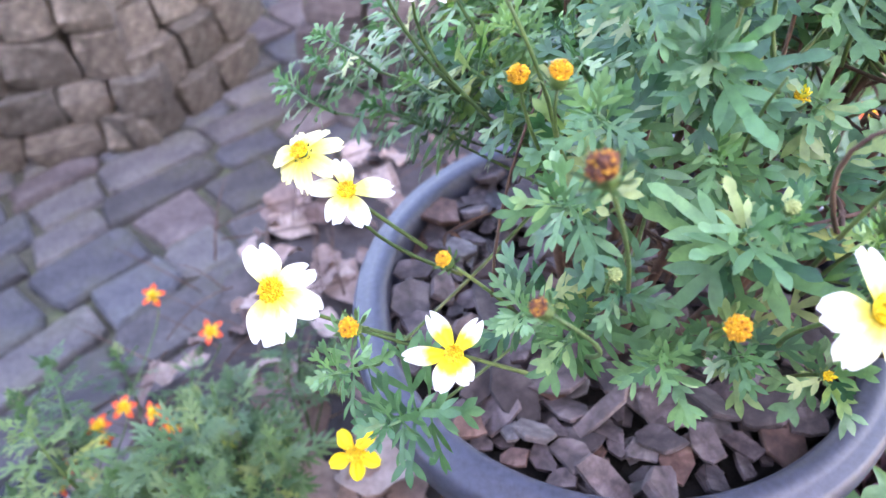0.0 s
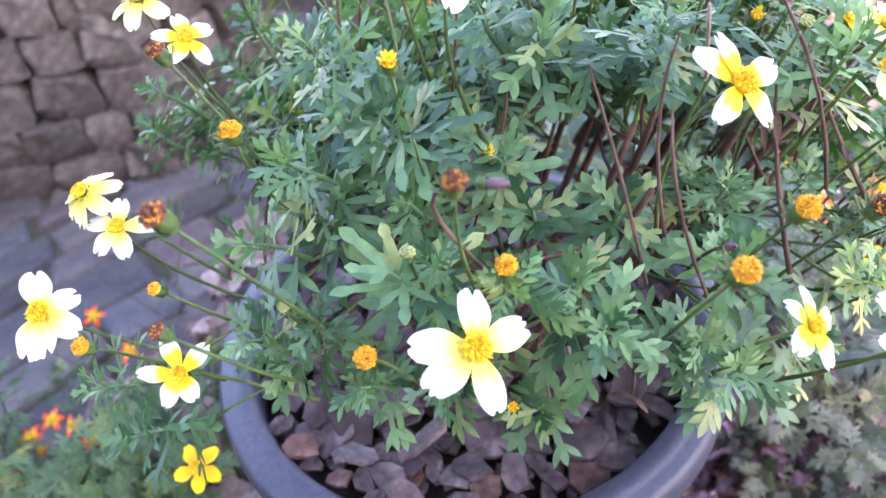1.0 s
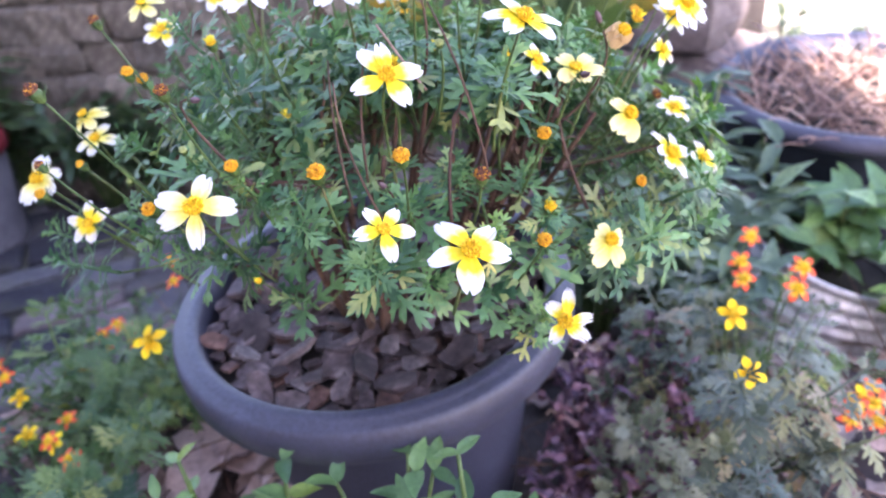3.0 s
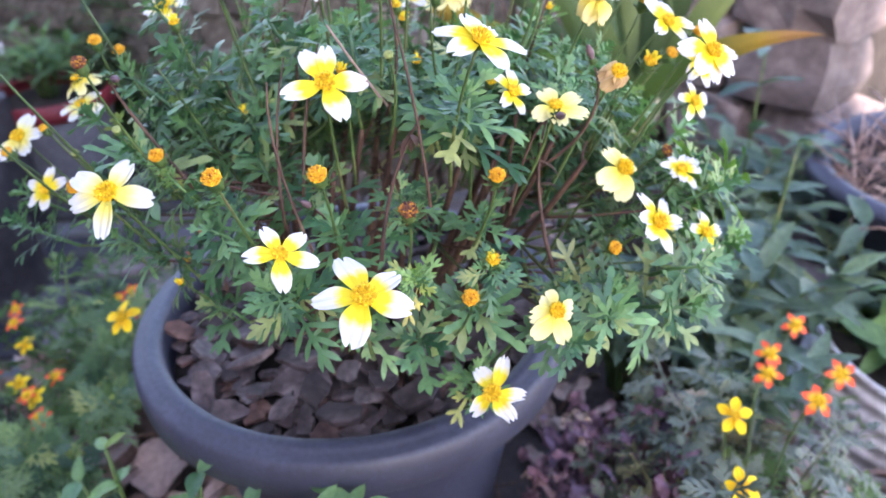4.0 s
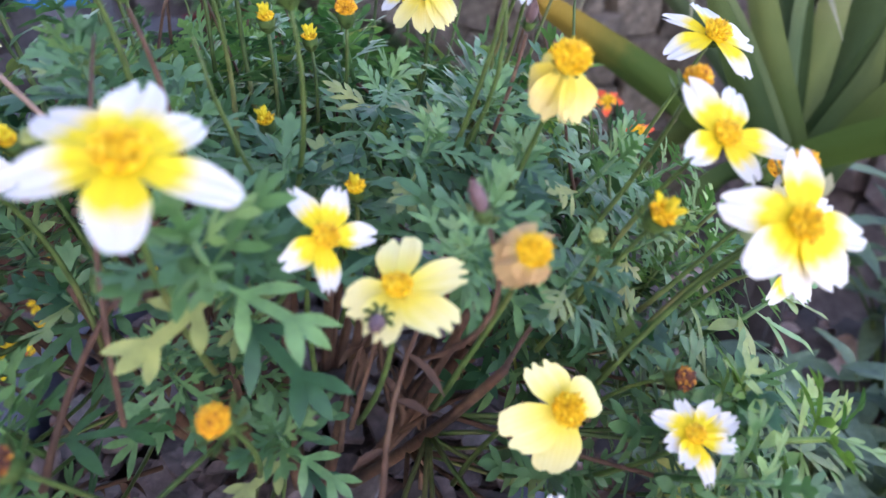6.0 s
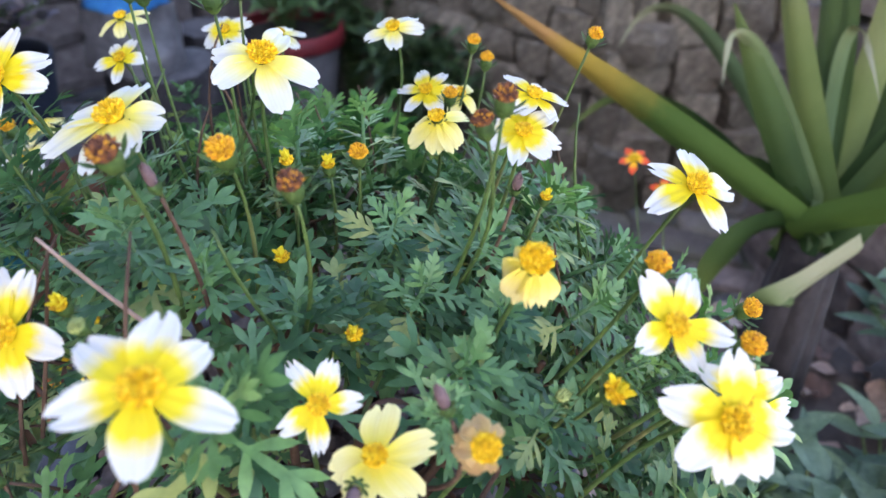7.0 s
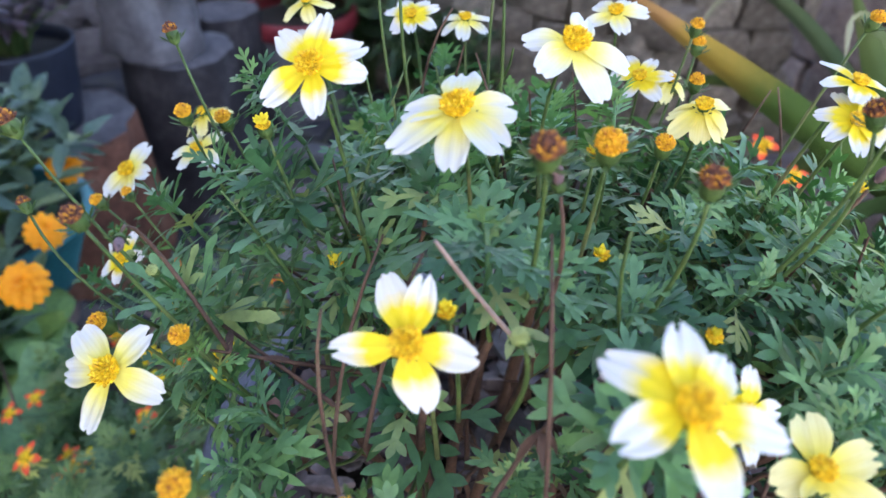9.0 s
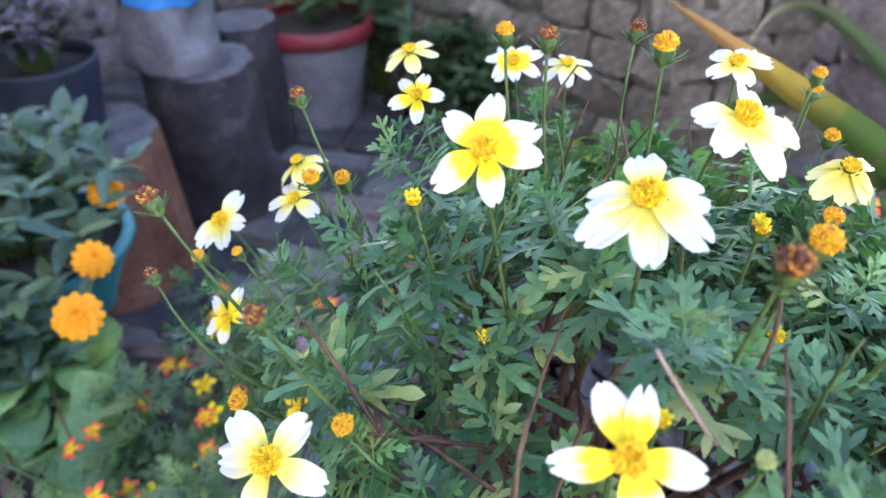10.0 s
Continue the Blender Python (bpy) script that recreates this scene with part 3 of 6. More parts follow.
def chip_mesh(seed):
    """A broken piece of bark: thick, flat, with uneven split edges and a stepped top."""
    rnd = random.Random(seed)
    k = rnd.choice((6, 7, 7, 8, 9))
    lx = rnd.uniform(0.010, 0.021)
    ly, th = lx * rnd.uniform(0.5, 0.85), rnd.uniform(0.0016, 0.0034)
    if seed % 7 == 0:
        lx, ly = rnd.uniform(0.018, 0.025), rnd.uniform(0.0045, 0.0065)
    ring = []
    for i in range(k):
        a = 2 * math.pi * (i + rnd.uniform(-0.32, 0.32)) / k
        r = rnd.uniform(0.78, 1.15)
        c, q = math.cos(a), math.sin(a)
        f = 1 / max(abs(c), abs(q)) ** 0.55
        ring.append((lx * r * f * c, ly * r * f * q))
    warp = rnd.uniform(-3, 3)
    bd = Build()
    lift = lambda x, y: warp * x * y + rnd.uniform(-0.0003, 0.0003)
    verts = [(x * 0.92, y * 0.92, -th + lift(x, y)) for x, y in ring] + [(x, y, th * 0.35 + lift(x, y)) for x, y in ring]
    verts += [(x * 0.95, y * 0.94, th * 0.9 + lift(x, y)) for x, y in ring]
    verts += [(x * 0.5 + rnd.uniform(-0.1, 0.1) * lx, y * 0.5, th * rnd.uniform(0.85, 1.1)) for x, y in ring[::2]]
    n2 = len(ring[::2])
    faces = [tuple(range(k))[::-1]]
    for j in range(2):
        faces += [(j * k + i, j * k + (i + 1) % k, (j + 1) * k + (i + 1) % k, (j + 1) * k + i) for i in range(k)]
    for i in range(k):
        p, q = 3 * k + (i // 2) % n2, 3 * k + ((i + 1) // 2) % n2
        if i == k - 1:
            q = 3 * k
        faces.append((2 * k + i, 2 * k + (i + 1) % k, p) if p == q else (2 * k + i, 2 * k + (i + 1) % k, q, p))
    faces.append(tuple(3 * k + i for i in range(n2)))
    bd.add(verts, faces)
    return bd.mesh("bark_chip", M_BARK_RED if seed % 9 == 1 else M_BARK_PALE if seed % 5 == 3 else M_BARK, False)


# ---------------- the flowering bush ----------------
bush = thing("flowering_bush", "bidens bush with white-tipped yellow daisies in the black pot", "flowering plant", (0.02, 0.0, RIM_Z - 0.03))
ROOT = Vector((0.02, 0.0, RIM_Z - 0.03))
CX, CY, RX, RY = 0.074, -0.008, 0.178, 0.152


def canopy(x, y):
    q = ((x - CX) / RX) ** 2 + ((y - CY) / RY) ** 2
    return 1.084 - 0.066 * q ** 1.25, math.sqrt(q)


SHOOTS = [shoot_mesh("leafy_shoot", M_LEAF, 20 + s, leaves=rn, stem=st, length=ln, pairs=pr, lobe_w=lw, sub=sb)
          for s, (rn, st, ln, pr, lw, sb) in enumerate(((16, 0.030, 0.034, 2, 0.0038, False), (16, 0.036, 0.032, 2, 0.0039, False), (14, 0.028, 0.035, 2, 0.0045, False),
                                                        (14, 0.040, 0.034, 3, 0.0034, False), (18, 0.034, 0.030, 2, 0.0031, True), (12, 0.032, 0.037, 2, 0.0048, False),
                                                        (16, 0.036, 0.034, 2, 0.0036, True), (12, 0.034, 0.038, 1, 0.0056, False), (14, 0.036, 0.034, 2, 0.0042, False)))]
DISC = disc_mesh("flower", M_DISC, 1, 0.0040, 0.6, 70, 0.00052, 0.0018)
DISC_BIG = disc_mesh("flower", M_DISC, 2, 0.0045, 0.65, 85, 0.00052, 0.0020)
DISC_SPENT = disc_mesh("flower", M_DISC, 8, 0.0056, 0.8, 110, 0.00056, 0.0024)
DISC_OLD = disc_mesh("seed_head", M_DISC_OLD, 3, 0.0034, 1.25, 90, 0.00046, 0.0016, 1.35)
DISC_DEAD = disc_mesh("seed_head", M_DISC_DEAD, 4, 0.0032, 1.35, 80, 0.00050, 0.0018, 1.4)
DISC_MAUVE = withered_bud_mesh("seed_head", M_DISC_MAUVE, 5)
DISC_BUD = disc_mesh("bud", M_DISC, 6, 0.0026, 0.7, 26, 0.0005, 0.0016, 1.3)
DISC_GREEN = disc_mesh("bud", M_BUD_GREEN, 7, 0.0034, 1.1, 30, 0.0008, 0.0014, 1.4)
CALYX = calyx_mesh("calyx", M_CALYX, 0.0034, 0.0060, 8)
CALYX_BIG = calyx_mesh("calyx", M_CALYX, 0.0037, 0.0072, 9, 0.0068)


def petal_set(material, base_seed, **kw):
    return [petal_mesh("petal", material, base_seed + i, notch=nt_, ragged=rg, curl=cl, width=w, **kw)
            for i, (nt_, rg, cl, w) in enumerate(((0.48, 0.08, 0.10, 0.0118), (0.25, 0.05, 0.05, 0.0108), (0.35, 0.16, 0.16, 0.0122), (0.6, 0.12, 0.02, 0.0112), (0.15, 0.05, 0.12, 0.0114)))]


P_WHITE = petal_set(M_PETAL, 100)
P_PALE = petal_set(M_PETAL_PALE, 120, point=-0.4)
P_CREAM = petal_set(M_PETAL_CREAM, 140, point=-0.6)
P_DRY = [petal_mesh("petal", M_PETAL_DRY, 160 + i, 0.0115, 0.0120, 0.35, 0.55, 0.55 + 0.25 * i, 0.9) for i in range(3)]
P_RAG = [petal_mesh("petal", M_PETAL, 180 + i, 0.017, 0.0100, 0.5, 0.35, 0.05, 0.25) for i in range(4)]
P_SPENT = [petal_mesh("petal", M_PETAL_SPENT, 190 + i, 0.0165, 0.0112, 0.25, 0.5, 0.30 + 0.12 * i, 0.55) for i in range(4)]
SEEDS = random.Random(77)


def stalk(parent, at, n, root, material, r=0.0009, sag=0.03, thick=1.0):
    """A thin flower stalk from the foliage up to a head."""
    at, n, root = Vector(at), Vector(n).normalized(), Vector(root)
    bd = Build()
    pts = bend(root, at - n * (at - root).length * 0.5 - Vector((0, 0, 0)), at - n * 0.005, 8)
    tube(bd, [p - parent.location for p in pts], [r * (1.05 - 0.4 * i / 7) * thick for i in range(8)], 6)
    return add_part("flower_stalk", bd.mesh("flower_stalk", material), parent)


def foot_of(at, length):
    """A point in the foliage below a flower, towards the plant's middle."""
    at = Vector(at)
    d = ROOT + Vector((0.02, -0.02, 0.02)) - at
    d.normalize()
    return at + (d + Vector((0, 0, -0.5))).normalized() * length


BLOOMS = []


def facing(n):
    """A turn whose z looks along n and whose y stays towards the back of the bed."""
    n = Vector(n).normalized()
    y = (Vector((0, 1, 0)) - n * n.y).normalized()
    x = y.cross(n)
    return Matrix((x, y, n)).transposed().to_4x4()


def flower(x, y, z, n, petals=5, size=1.0, kind="white", open_=0.0, length=0.085, dry=False, wide=1.0, curl=0.0, rays=()):
    """One daisy of the bush: middle, petals, calyx and stalk. rays: each petal's turn in degrees and relative length."""
    BLOOMS.append((Vector((x, y, z)), Vector(n).normalized(), 0.030 * size))
    size *= 0.90
    m = Matrix.Translation(Vector((x, y, z)) - bush.location) @ facing(n) @ Matrix.Scale(size, 4)
    head = add_part("flower", DISC_SPENT if kind in ("spent", "dry") or wide > 1.3 else DISC_BIG if size > 0.80 else DISC, bush, None, m)
    pool = {"white": P_WHITE, "pale": P_PALE, "cream": P_CREAM, "dry": P_DRY, "rag": P_RAG, "spent": P_SPENT}[kind]
    if not rays:
        first = SEEDS.uniform(0, 360)
        rays = [(first + 360 * k / petals + SEEDS.uniform(-8, 8), SEEDS.uniform(0.9, 1.06)) for k in range(petals)]
    for k, (turn, long_) in enumerate(rays):
        tilt = open_ - curl + SEEDS.uniform(-0.10, 0.12)
        pm = Matrix.Rotation(radians(turn), 4, "Z") @ Matrix.Translation((0, 0, -0.0012 - 0.0004 * (k % 2))) @ Matrix.Rotation(tilt, 4, "X") @ Matrix.Rotation(SEEDS.uniform(-0.16, 0.16), 4, "Y")
        broad = wide * SEEDS.uniform(0.88, 1.12)
        add_part("petal", SEEDS.choice(pool), head, "", pm @ Matrix.Diagonal((broad, long_, 1.0, 1)))
    add_part("calyx", CALYX, head)
    stalk(bush, (x, y, z), n, foot_of((x, y, z), length), M_STALK_BROWN if dry else M_STALK, 0.0010)
    return head


def head(x, y, z, n=(0, 0, 1), kind="old", size=1.0, length=0.07, parent=None, dry=False):
    """A spent or closed head on its stalk."""
    par = parent or bush
    BLOOMS.append((Vector((x, y, z)), Vector(n).normalized(), 0.016))
    size *= 0.85 if kind == "bud" else 1.0
    me, cal, nm = {"old": (DISC_OLD, CALYX_BIG, "orange spent flower head"), "dead": (DISC_DEAD, CALYX_BIG, "dried brown flower head"),
                   "mauve": (DISC_MAUVE, CALYX, "shrivelled mauve flower head"), "bud": (DISC_BUD, CALYX, "half-open yellow bud"), "green": (DISC_GREEN, CALYX, "closed pale green bud")}[kind]
    m = Matrix.Translation(Vector((x, y, z)) - par.location) @ frame_of(n, SEEDS.uniform(0, 6)) @ Matrix.Scale(size, 4)
    hd = add_part("bud" if kind in ("bud", "green") else "seed_head", me, par, nm, m)
    add_part("calyx", cal, hd)
    if kind == "bud":
        for k in range(8):
            a = k * math.pi / 4 + SEEDS.uniform(-0.2, 0.2)
            add_part("petal", P_BUD, hd, "", Matrix.Rotation(a, 4, "Z") @ Matrix.Rotation(radians(SEEDS.uniform(35, 85)), 4, "X"))
    stalk(par, (x, y, z), n, foot_of((x, y, z), length), M_STALK_BROWN if dry or kind == "mauve" else M_STALK, 0.0009)
    return hd


P_BUD = petal_mesh("petal", M_PETAL_BUD, 199, 0.0044, 0.0021, 0.0, 0.0, -0.2, 0.3, 0.6, 0.0016)

# open flowers, front of the bush first
flower(0.030, -0.186, 1.020, (0.42, -0.49, 0.77), 5, 1.09, "pale", rays=((13, 0.90), (105, 1.00), (150, 0.98), (218, 1.05), (308, 1.03)))
flower(-0.092, -0.162, 0.979, (0.19, -0.62, 0.76), 5, 0.81, "white", rays=((33, 1.09), (102, 1.15), (161, 0.93), (219, 0.81), (322, 1.00)))
flower(-0.158, -0.139, 0.992, (0.12, -0.48, 0.87), 5, 1.01, "pale", wide=1.15, rays=((18, 1.00), (167, 1.04), (204, 1.00), (249, 1.03), (307, 0.89)))
flower(-0.130, -0.105, 1.009, (0.09, -0.33, 0.94), 5, 0.87, "pale", rays=((11, 1.06), (81, 0.95), (154, 0.90), (207, 1.00), (283, 1.12)))
flower(-0.147, -0.094, 1.021, (-0.2, -0.4, 0.9), 7, 0.85, "cream", -0.35)
flower(0.134, -0.176, 1.015, (0.63, -0.30, 0.72), 5, 0.79, "white", rays=((8, 0.99), (80, 0.90), (144, 1.00), (235, 1.06), (309, 1.12)))
flower(0.176, -0.173, 1.008, (0.36, -0.32, 0.88), 5, 1.06, "white", rays=((65, 1.10), (133, 1.00), (203, 1.03), (296, 0.98), (351, 0.82)))
flower(0.206, -0.125, 0.934, (0.25, -0.62, 0.74), 5, 0.94, "rag", rays=((12, 1.21), (59, 0.91), (168, 0.89), (247, 1.02), (297, 1.00)))
flower(0.117, -0.121, 1.069, (0.51, -0.48, 0.71), 5, 0.97, "white", rays=((44, 0.98), (80, 1.02), (164, 1.08), (253, 0.99), (323, 1.00)))
flower(0.181, -0.095, 1.090, (0.41, -0.03, 0.91), 6, 0.99, "white", rays=((12, 0.87), (63, 0.97), (111, 1.04), (170, 0.99), (245, 1.01), (312, 1.11)))
flower(0.174, -0.055, 1.055, (0.72, -0.10, 0.69), 5, 0.77, "rag", rays=((46, 1.00), (99, 1.09), (191, 0.95), (246, 1.05), (340, 0.96)))
flower(0.193, -0.048, 1.049, (0.25, -0.12, 0.96), 5, 0.82, "cream", wide=1.2, rays=((58, 1.00), (159, 0.79), (211, 0.95), (276, 1.04), (337, 1.07)))
flower(0.241, 0.030, 1.062, (0.62, -0.29, 0.72), 6, 0.93, "white", rays=((57, 1.04), (134, 1.07), (187, 1.04), (238, 0.94), (271, 0.94), (330, 0.96)))
flower(0.230, 0.051, 1.049, (0.62, -0.2, 0.75), 6, 0.85, "white")
flower(0.215, 0.034, 1.073, (0.62, -0.19, 0.76), 5, 0.86, "white", rays=((32, 1.09), (100, 1.00), (181, 0.80), (267, 0.85), (327, 1.09)))
flower(0.217, -0.012, 1.008, (0.70, -0.21, 0.68), 4, 0.81, "cream", wide=1.5, curl=0.1, rays=((5, 0.80), (92, 0.95), (185, 1.15), (240, 1.10)))
flower(0.240, 0.013, 1.003, (0.36, -0.21, 0.91), 8, 0.67, "rag", length=0.05, rays=((14, 1.01), (62, 0.89), (114, 1.06), (163, 0.76), (205, 0.84), (244, 1.19), (302, 0.99), (341, 1.20)))
flower(0.246, -0.036, 0.996, (0.67, -0.18, 0.72), 6, 0.94, "rag", rays=((18, 0.95), (76, 1.07), (129, 0.75), (180, 0.81), (247, 1.05), (324, 1.19)))
flower(0.261, 0.001, 0.976, (0.69, -0.18, 0.70), 5, 0.74, "rag", rays=((55, 1.00), (119, 0.85), (200, 0.97), (253, 1.15), (335, 1.17)))
flower(0.225, -0.101, 0.975, (0.53, -0.47, 0.70), 5, 0.66, "cream", wide=1.4, curl=0.2, rays=((84, 0.78), (143, 1.00), (193, 1.28), (246, 1.30), (316, 0.71)))
flower(0.188, 0.005, 1.089, (0.49, -0.24, 0.84), 5, 0.82, "spent", wide=1.3, curl=0.6, rays=((95, 0.75), (140, 0.90), (178, 0.97), (216, 1.03), (260, 1.13)))
flower(0.215, -0.029, 1.063, (0.50, -0.35, 0.80), 5, 0.66, "dry", wide=1.15, rays=((52, 0.85), (92, 1.10), (140, 1.00), (186, 0.95), (232, 0.75)))
flower(0.169, 0.095, 1.076, (0.42, -0.03, 0.91), 5, 1.01, "white", rays=((51, 1.00), (118, 0.95), (176, 1.15), (261, 1.00), (344, 0.86)))
flower(0.072, -0.075, 1.105, (0.15, -0.33, 0.93), 6, 1.09, "pale", rays=((52, 0.92), (134, 0.83), (180, 1.19), (227, 1.08), (272, 1.14), (328, 0.82)))
flower(0.063, -0.021, 1.112, (0.50, -0.04, 0.86), 5, 1.08, "pale", rays=((33, 0.80), (155, 0.85), (198, 1.00), (264, 1.11), (313, 1.04)))
flower(0.031, -0.103, 1.110, (0.46, -0.41, 0.79), 6, 0.96, "white", rays=((1, 1.01), (52, 1.01), (107, 0.95), (182, 1.05), (253, 0.99), (319, 0.97)))
flower(0.011, 0.079, 1.060, (0.2, -0.3, 0.9), 6, 0.85, "white")
flower(0.072, 0.047, 1.076, (0.2, -0.3, 0.93), 8, 0.85, "cream", -0.6)
flower(0.222, 0.085, 1.015, (0.75, -0.25, 0.5), 5, 0.8, "rag")

# spent heads, buds and shrivelled heads
head(-0.126, -0.161, 0.995, (-0.2, -0.5, 0.8), "old", 0.85)
head(-0.064, -0.106, 1.053, (-0.1, -0.3, 0.95), "old", 0.9)
head(-0.053, -0.125, 1.065, (0.1, -0.2, 0.97), "old", 0.85)
head(-0.007, -0.182, 1.011, (0, -0.6, 0.8), "old", 0.95)
head(0.034, -0.101, 1.033, (0.1, -0.3, 0.95), "bud", 1.0)
head(0.003, -0.111, 1.079, (0.0, -0.2, 0.97), "bud", 1.0)
head(0.040, -0.162, 1.031, (0.1, -0.4, 0.9), "old", 0.9)
head(0.107, -0.181, 1.044, (0.2, -0.4, 0.9), "old", 1.0)
head(0.134, -0.149, 1.039, (0.2, -0.4, 0.9), "old", 1.0)
head(0.187, -0.091, 1.028, (0.3, -0.4, 0.85), "old", 0.9)
head(0.197, -0.129, 0.988, (0.3, -0.55, 0.78), "old", 0.9)
head(0.167, -0.131, 1.023, (0.25, -0.4, 0.88), "dead", 0.95)
head(0.214, 0.016, 1.056, (0.5, -0.2, 0.85), "bud", 1.3)
head(0.113, -0.053, 1.104, (0.3, -0.3, 0.92), "old", 1.05)
head(0.121, -0.084, 1.115, (0.25, -0.3, 0.9), "dead", 1.0)
head(-0.051, -0.187, 1.078, (-0.3, -0.3, 0.9), "dead", 0.95, 0.10)
head(-0.071, -0.119, 1.093, (-0.4, -0.1, 0.9), "dead", 0.75, 0.09)
head(0.031, -0.027, 1.126, (0.05, -0.1, 1.0), "old", 1.0, 0.08)
head(0.097, 0.107, 1.107, (0.3, 0.1, 1.0), "old", 0.75, 0.10)
head(0.154, 0.018, 1.120, (0.1, 0.0, 1.0), "dead", 0.85, 0.09)
head(0.147, 0.016, 1.110, (-0.2, -0.2, 1.0), "dead", 0.8, 0.09)
head(0.091, 0.001, 1.079, (0.2, -0.1, 1.0), "old", 0.85)
head(0.069, -0.002, 1.065, (0.0, -0.1, 1.0), "bud", 1.0)
head(0.140, -0.043, 1.103, (0.1, -0.2, 1.0), "dead", 0.9)
head(0.116, -0.074, 1.101, (-0.1, -0.2, 0.9), "mauve", 0.6)
head(0.104, -0.037, 1.054, (0.1, -0.2, 1.0), "bud", 1.0)
head(0.147, -0.031, 1.048, (0.3, -0.2, 0.9), "bud", 1.0)
head(0.198, 0.043, 1.079, (0.3, 0.0, 0.9), "old", 0.9)
head(0.197, 0.104, 1.035, (0.6, 0.1, 0.8), "old", 0.9)
head(0.225, 0.057, 1.062, (0.4, 0.0, 0.9), "old", 0.9)
head(0.113, -0.106, 1.069, (0.2, -0.3, 0.9), "bud", 0.9)
head(0.136, 0.054, 1.067, (0.2, 0.1, 1.0), "bud", 0.8)
head(0.150, 0.028, 1.086, (0.3, -0.1, 0.9), "mauve", 0.58)
head(0.016, 0.113, 1.071, (0.0, 0.1, 1.0), "old", 0.85)
head(-0.041, -0.038, 1.112, (-0.1, 0.0, 1.0), "old", 0.9, 0.09)
head(0.022, 0.100, 1.084, (0.1, 0.1, 1.0), "old", 0.8)
head(0.052, 0.067, 1.074, (0.1, 0.0, 1.0), "old", 0.8)
head(0.081, -0.023, 1.078, (0.1, -0.1, 1.0), "bud", 1.0)
head(-0.065, -0.192, 1.037, (-0.6, -0.1, 0.7), "dead", 0.65, 0.08)
head(-0.092, -0.150, 1.014, (-0.4, -0.3, 0.8), "old", 0.65)
head(0.037, -0.171, 1.072, (0.7, -0.2, 0.1), "mauve", 0.58)
head(0.029, -0.180, 1.079, (0.1, -0.3, 0.9), "dead", 0.8, 0.09)
head(-0.002, -0.050, 1.124, (0.0, 0.0, 1.0), "dead", 0.8, 0.09)
head(0.000, -0.006, 1.119, (0.0, 0.1, 1.0), "dead", 0.75, 0.09)
head(0.193, -0.104, 0.993, (0.3, -0.5, 0.8), "bud", 1.2)
head(0.231, -0.053, 0.985, (0.6, -0.4, 0.6), "old", 0.8)
head(0.039, -0.167, 0.961, (0.0, -0.6, 0.8), "bud", 0.7, 0.05)
head(0.116, -0.140, 1.016, (0.1, -0.6, 0.6), "mauve", 0.6)
head(0.226, 0.025, 1.005, (0.7, 0.0, 0.6), "dead", 0.8)
head(0.203, -0.033, 1.069, (-0.3, -0.2, 0.9), "mauve", 0.6)
head(0.199, -0.057, 1.048, (0.6, -0.5, 0.3), "mauve", 0.62)
flower(0.131, 0.045, 1.094, (0.35, -0.2, 0.9), 7, 0.75, "white")
flower(0.122, 0.056, 1.102, (0.3, 0.1, 0.9), 6, 0.7, "white")
flower(-0.117, -0.038, 1.082, (0.0, -0.2, 0.95), 6, 0.8, "cream", -0.3)
flower(-0.098, -0.046, 1.066, (0.3, -0.4, 0.85), 5, 0.8, "white")
flower(-0.091, 0.010, 1.074, (0.2, -0.3, 0.9), 7, 0.8, "white")
flower(-0.079, 0.037, 1.071, (0.1, -0.1, 0.95), 6, 0.8, "pale", -0.2)
flower(0.000, 0.067, 1.091, (0.15, -0.35, 0.9), 5, 0.85, "pale", -0.1)
flower(0.017, 0.096, 1.057, (0.4, -0.1, 0.8), 5, 0.7, "cream", -0.4)

for bx, by, bz in ((0.139, -0.103, 1.079), (0.009, -0.161, 1.038), (-0.039, -0.162, 1.015), (0.199, 0.012, 1.043)):
    head(bx, by, bz, (0.1, -0.4, 0.9), "green", 0.55, 0.05)

# leafy shoots and woody stems
RN = random.Random(11)
mains = []
for i in range(25):
    a = 2 * math.pi * i / 25 + RN.uniform(-0.2, 0.2)
    rr = RN.uniform(0.35, 0.75)
    top = Vector((CX + RX * rr * math.cos(a), CY + RY * rr * math.sin(a), 0))
    top.z = canopy(top.x, top.y)[0] - 0.05
    base = ROOT + Vector((0.045 * math.cos(a), 0.04 * math.sin(a), 0))
    pts = bend(base, (base + top) / 2 + Vector((0.02 * math.cos(a), 0.02 * math.sin(a), 0.02)), top, 9)
    mains.append((pts, Build()))
    tube(mains[-1][1], [p - bush.location for p in pts], [0.0036 - 0.0022 * k / 8 for k in range(9)], 7)

HOLES = ((0.096, -0.073, 0.030), (0.057, -0.050, 0.026), (0.160, -0.008, 0.024),
         (0.181, -0.030, 0.022), (0.070, -0.088, 0.020))
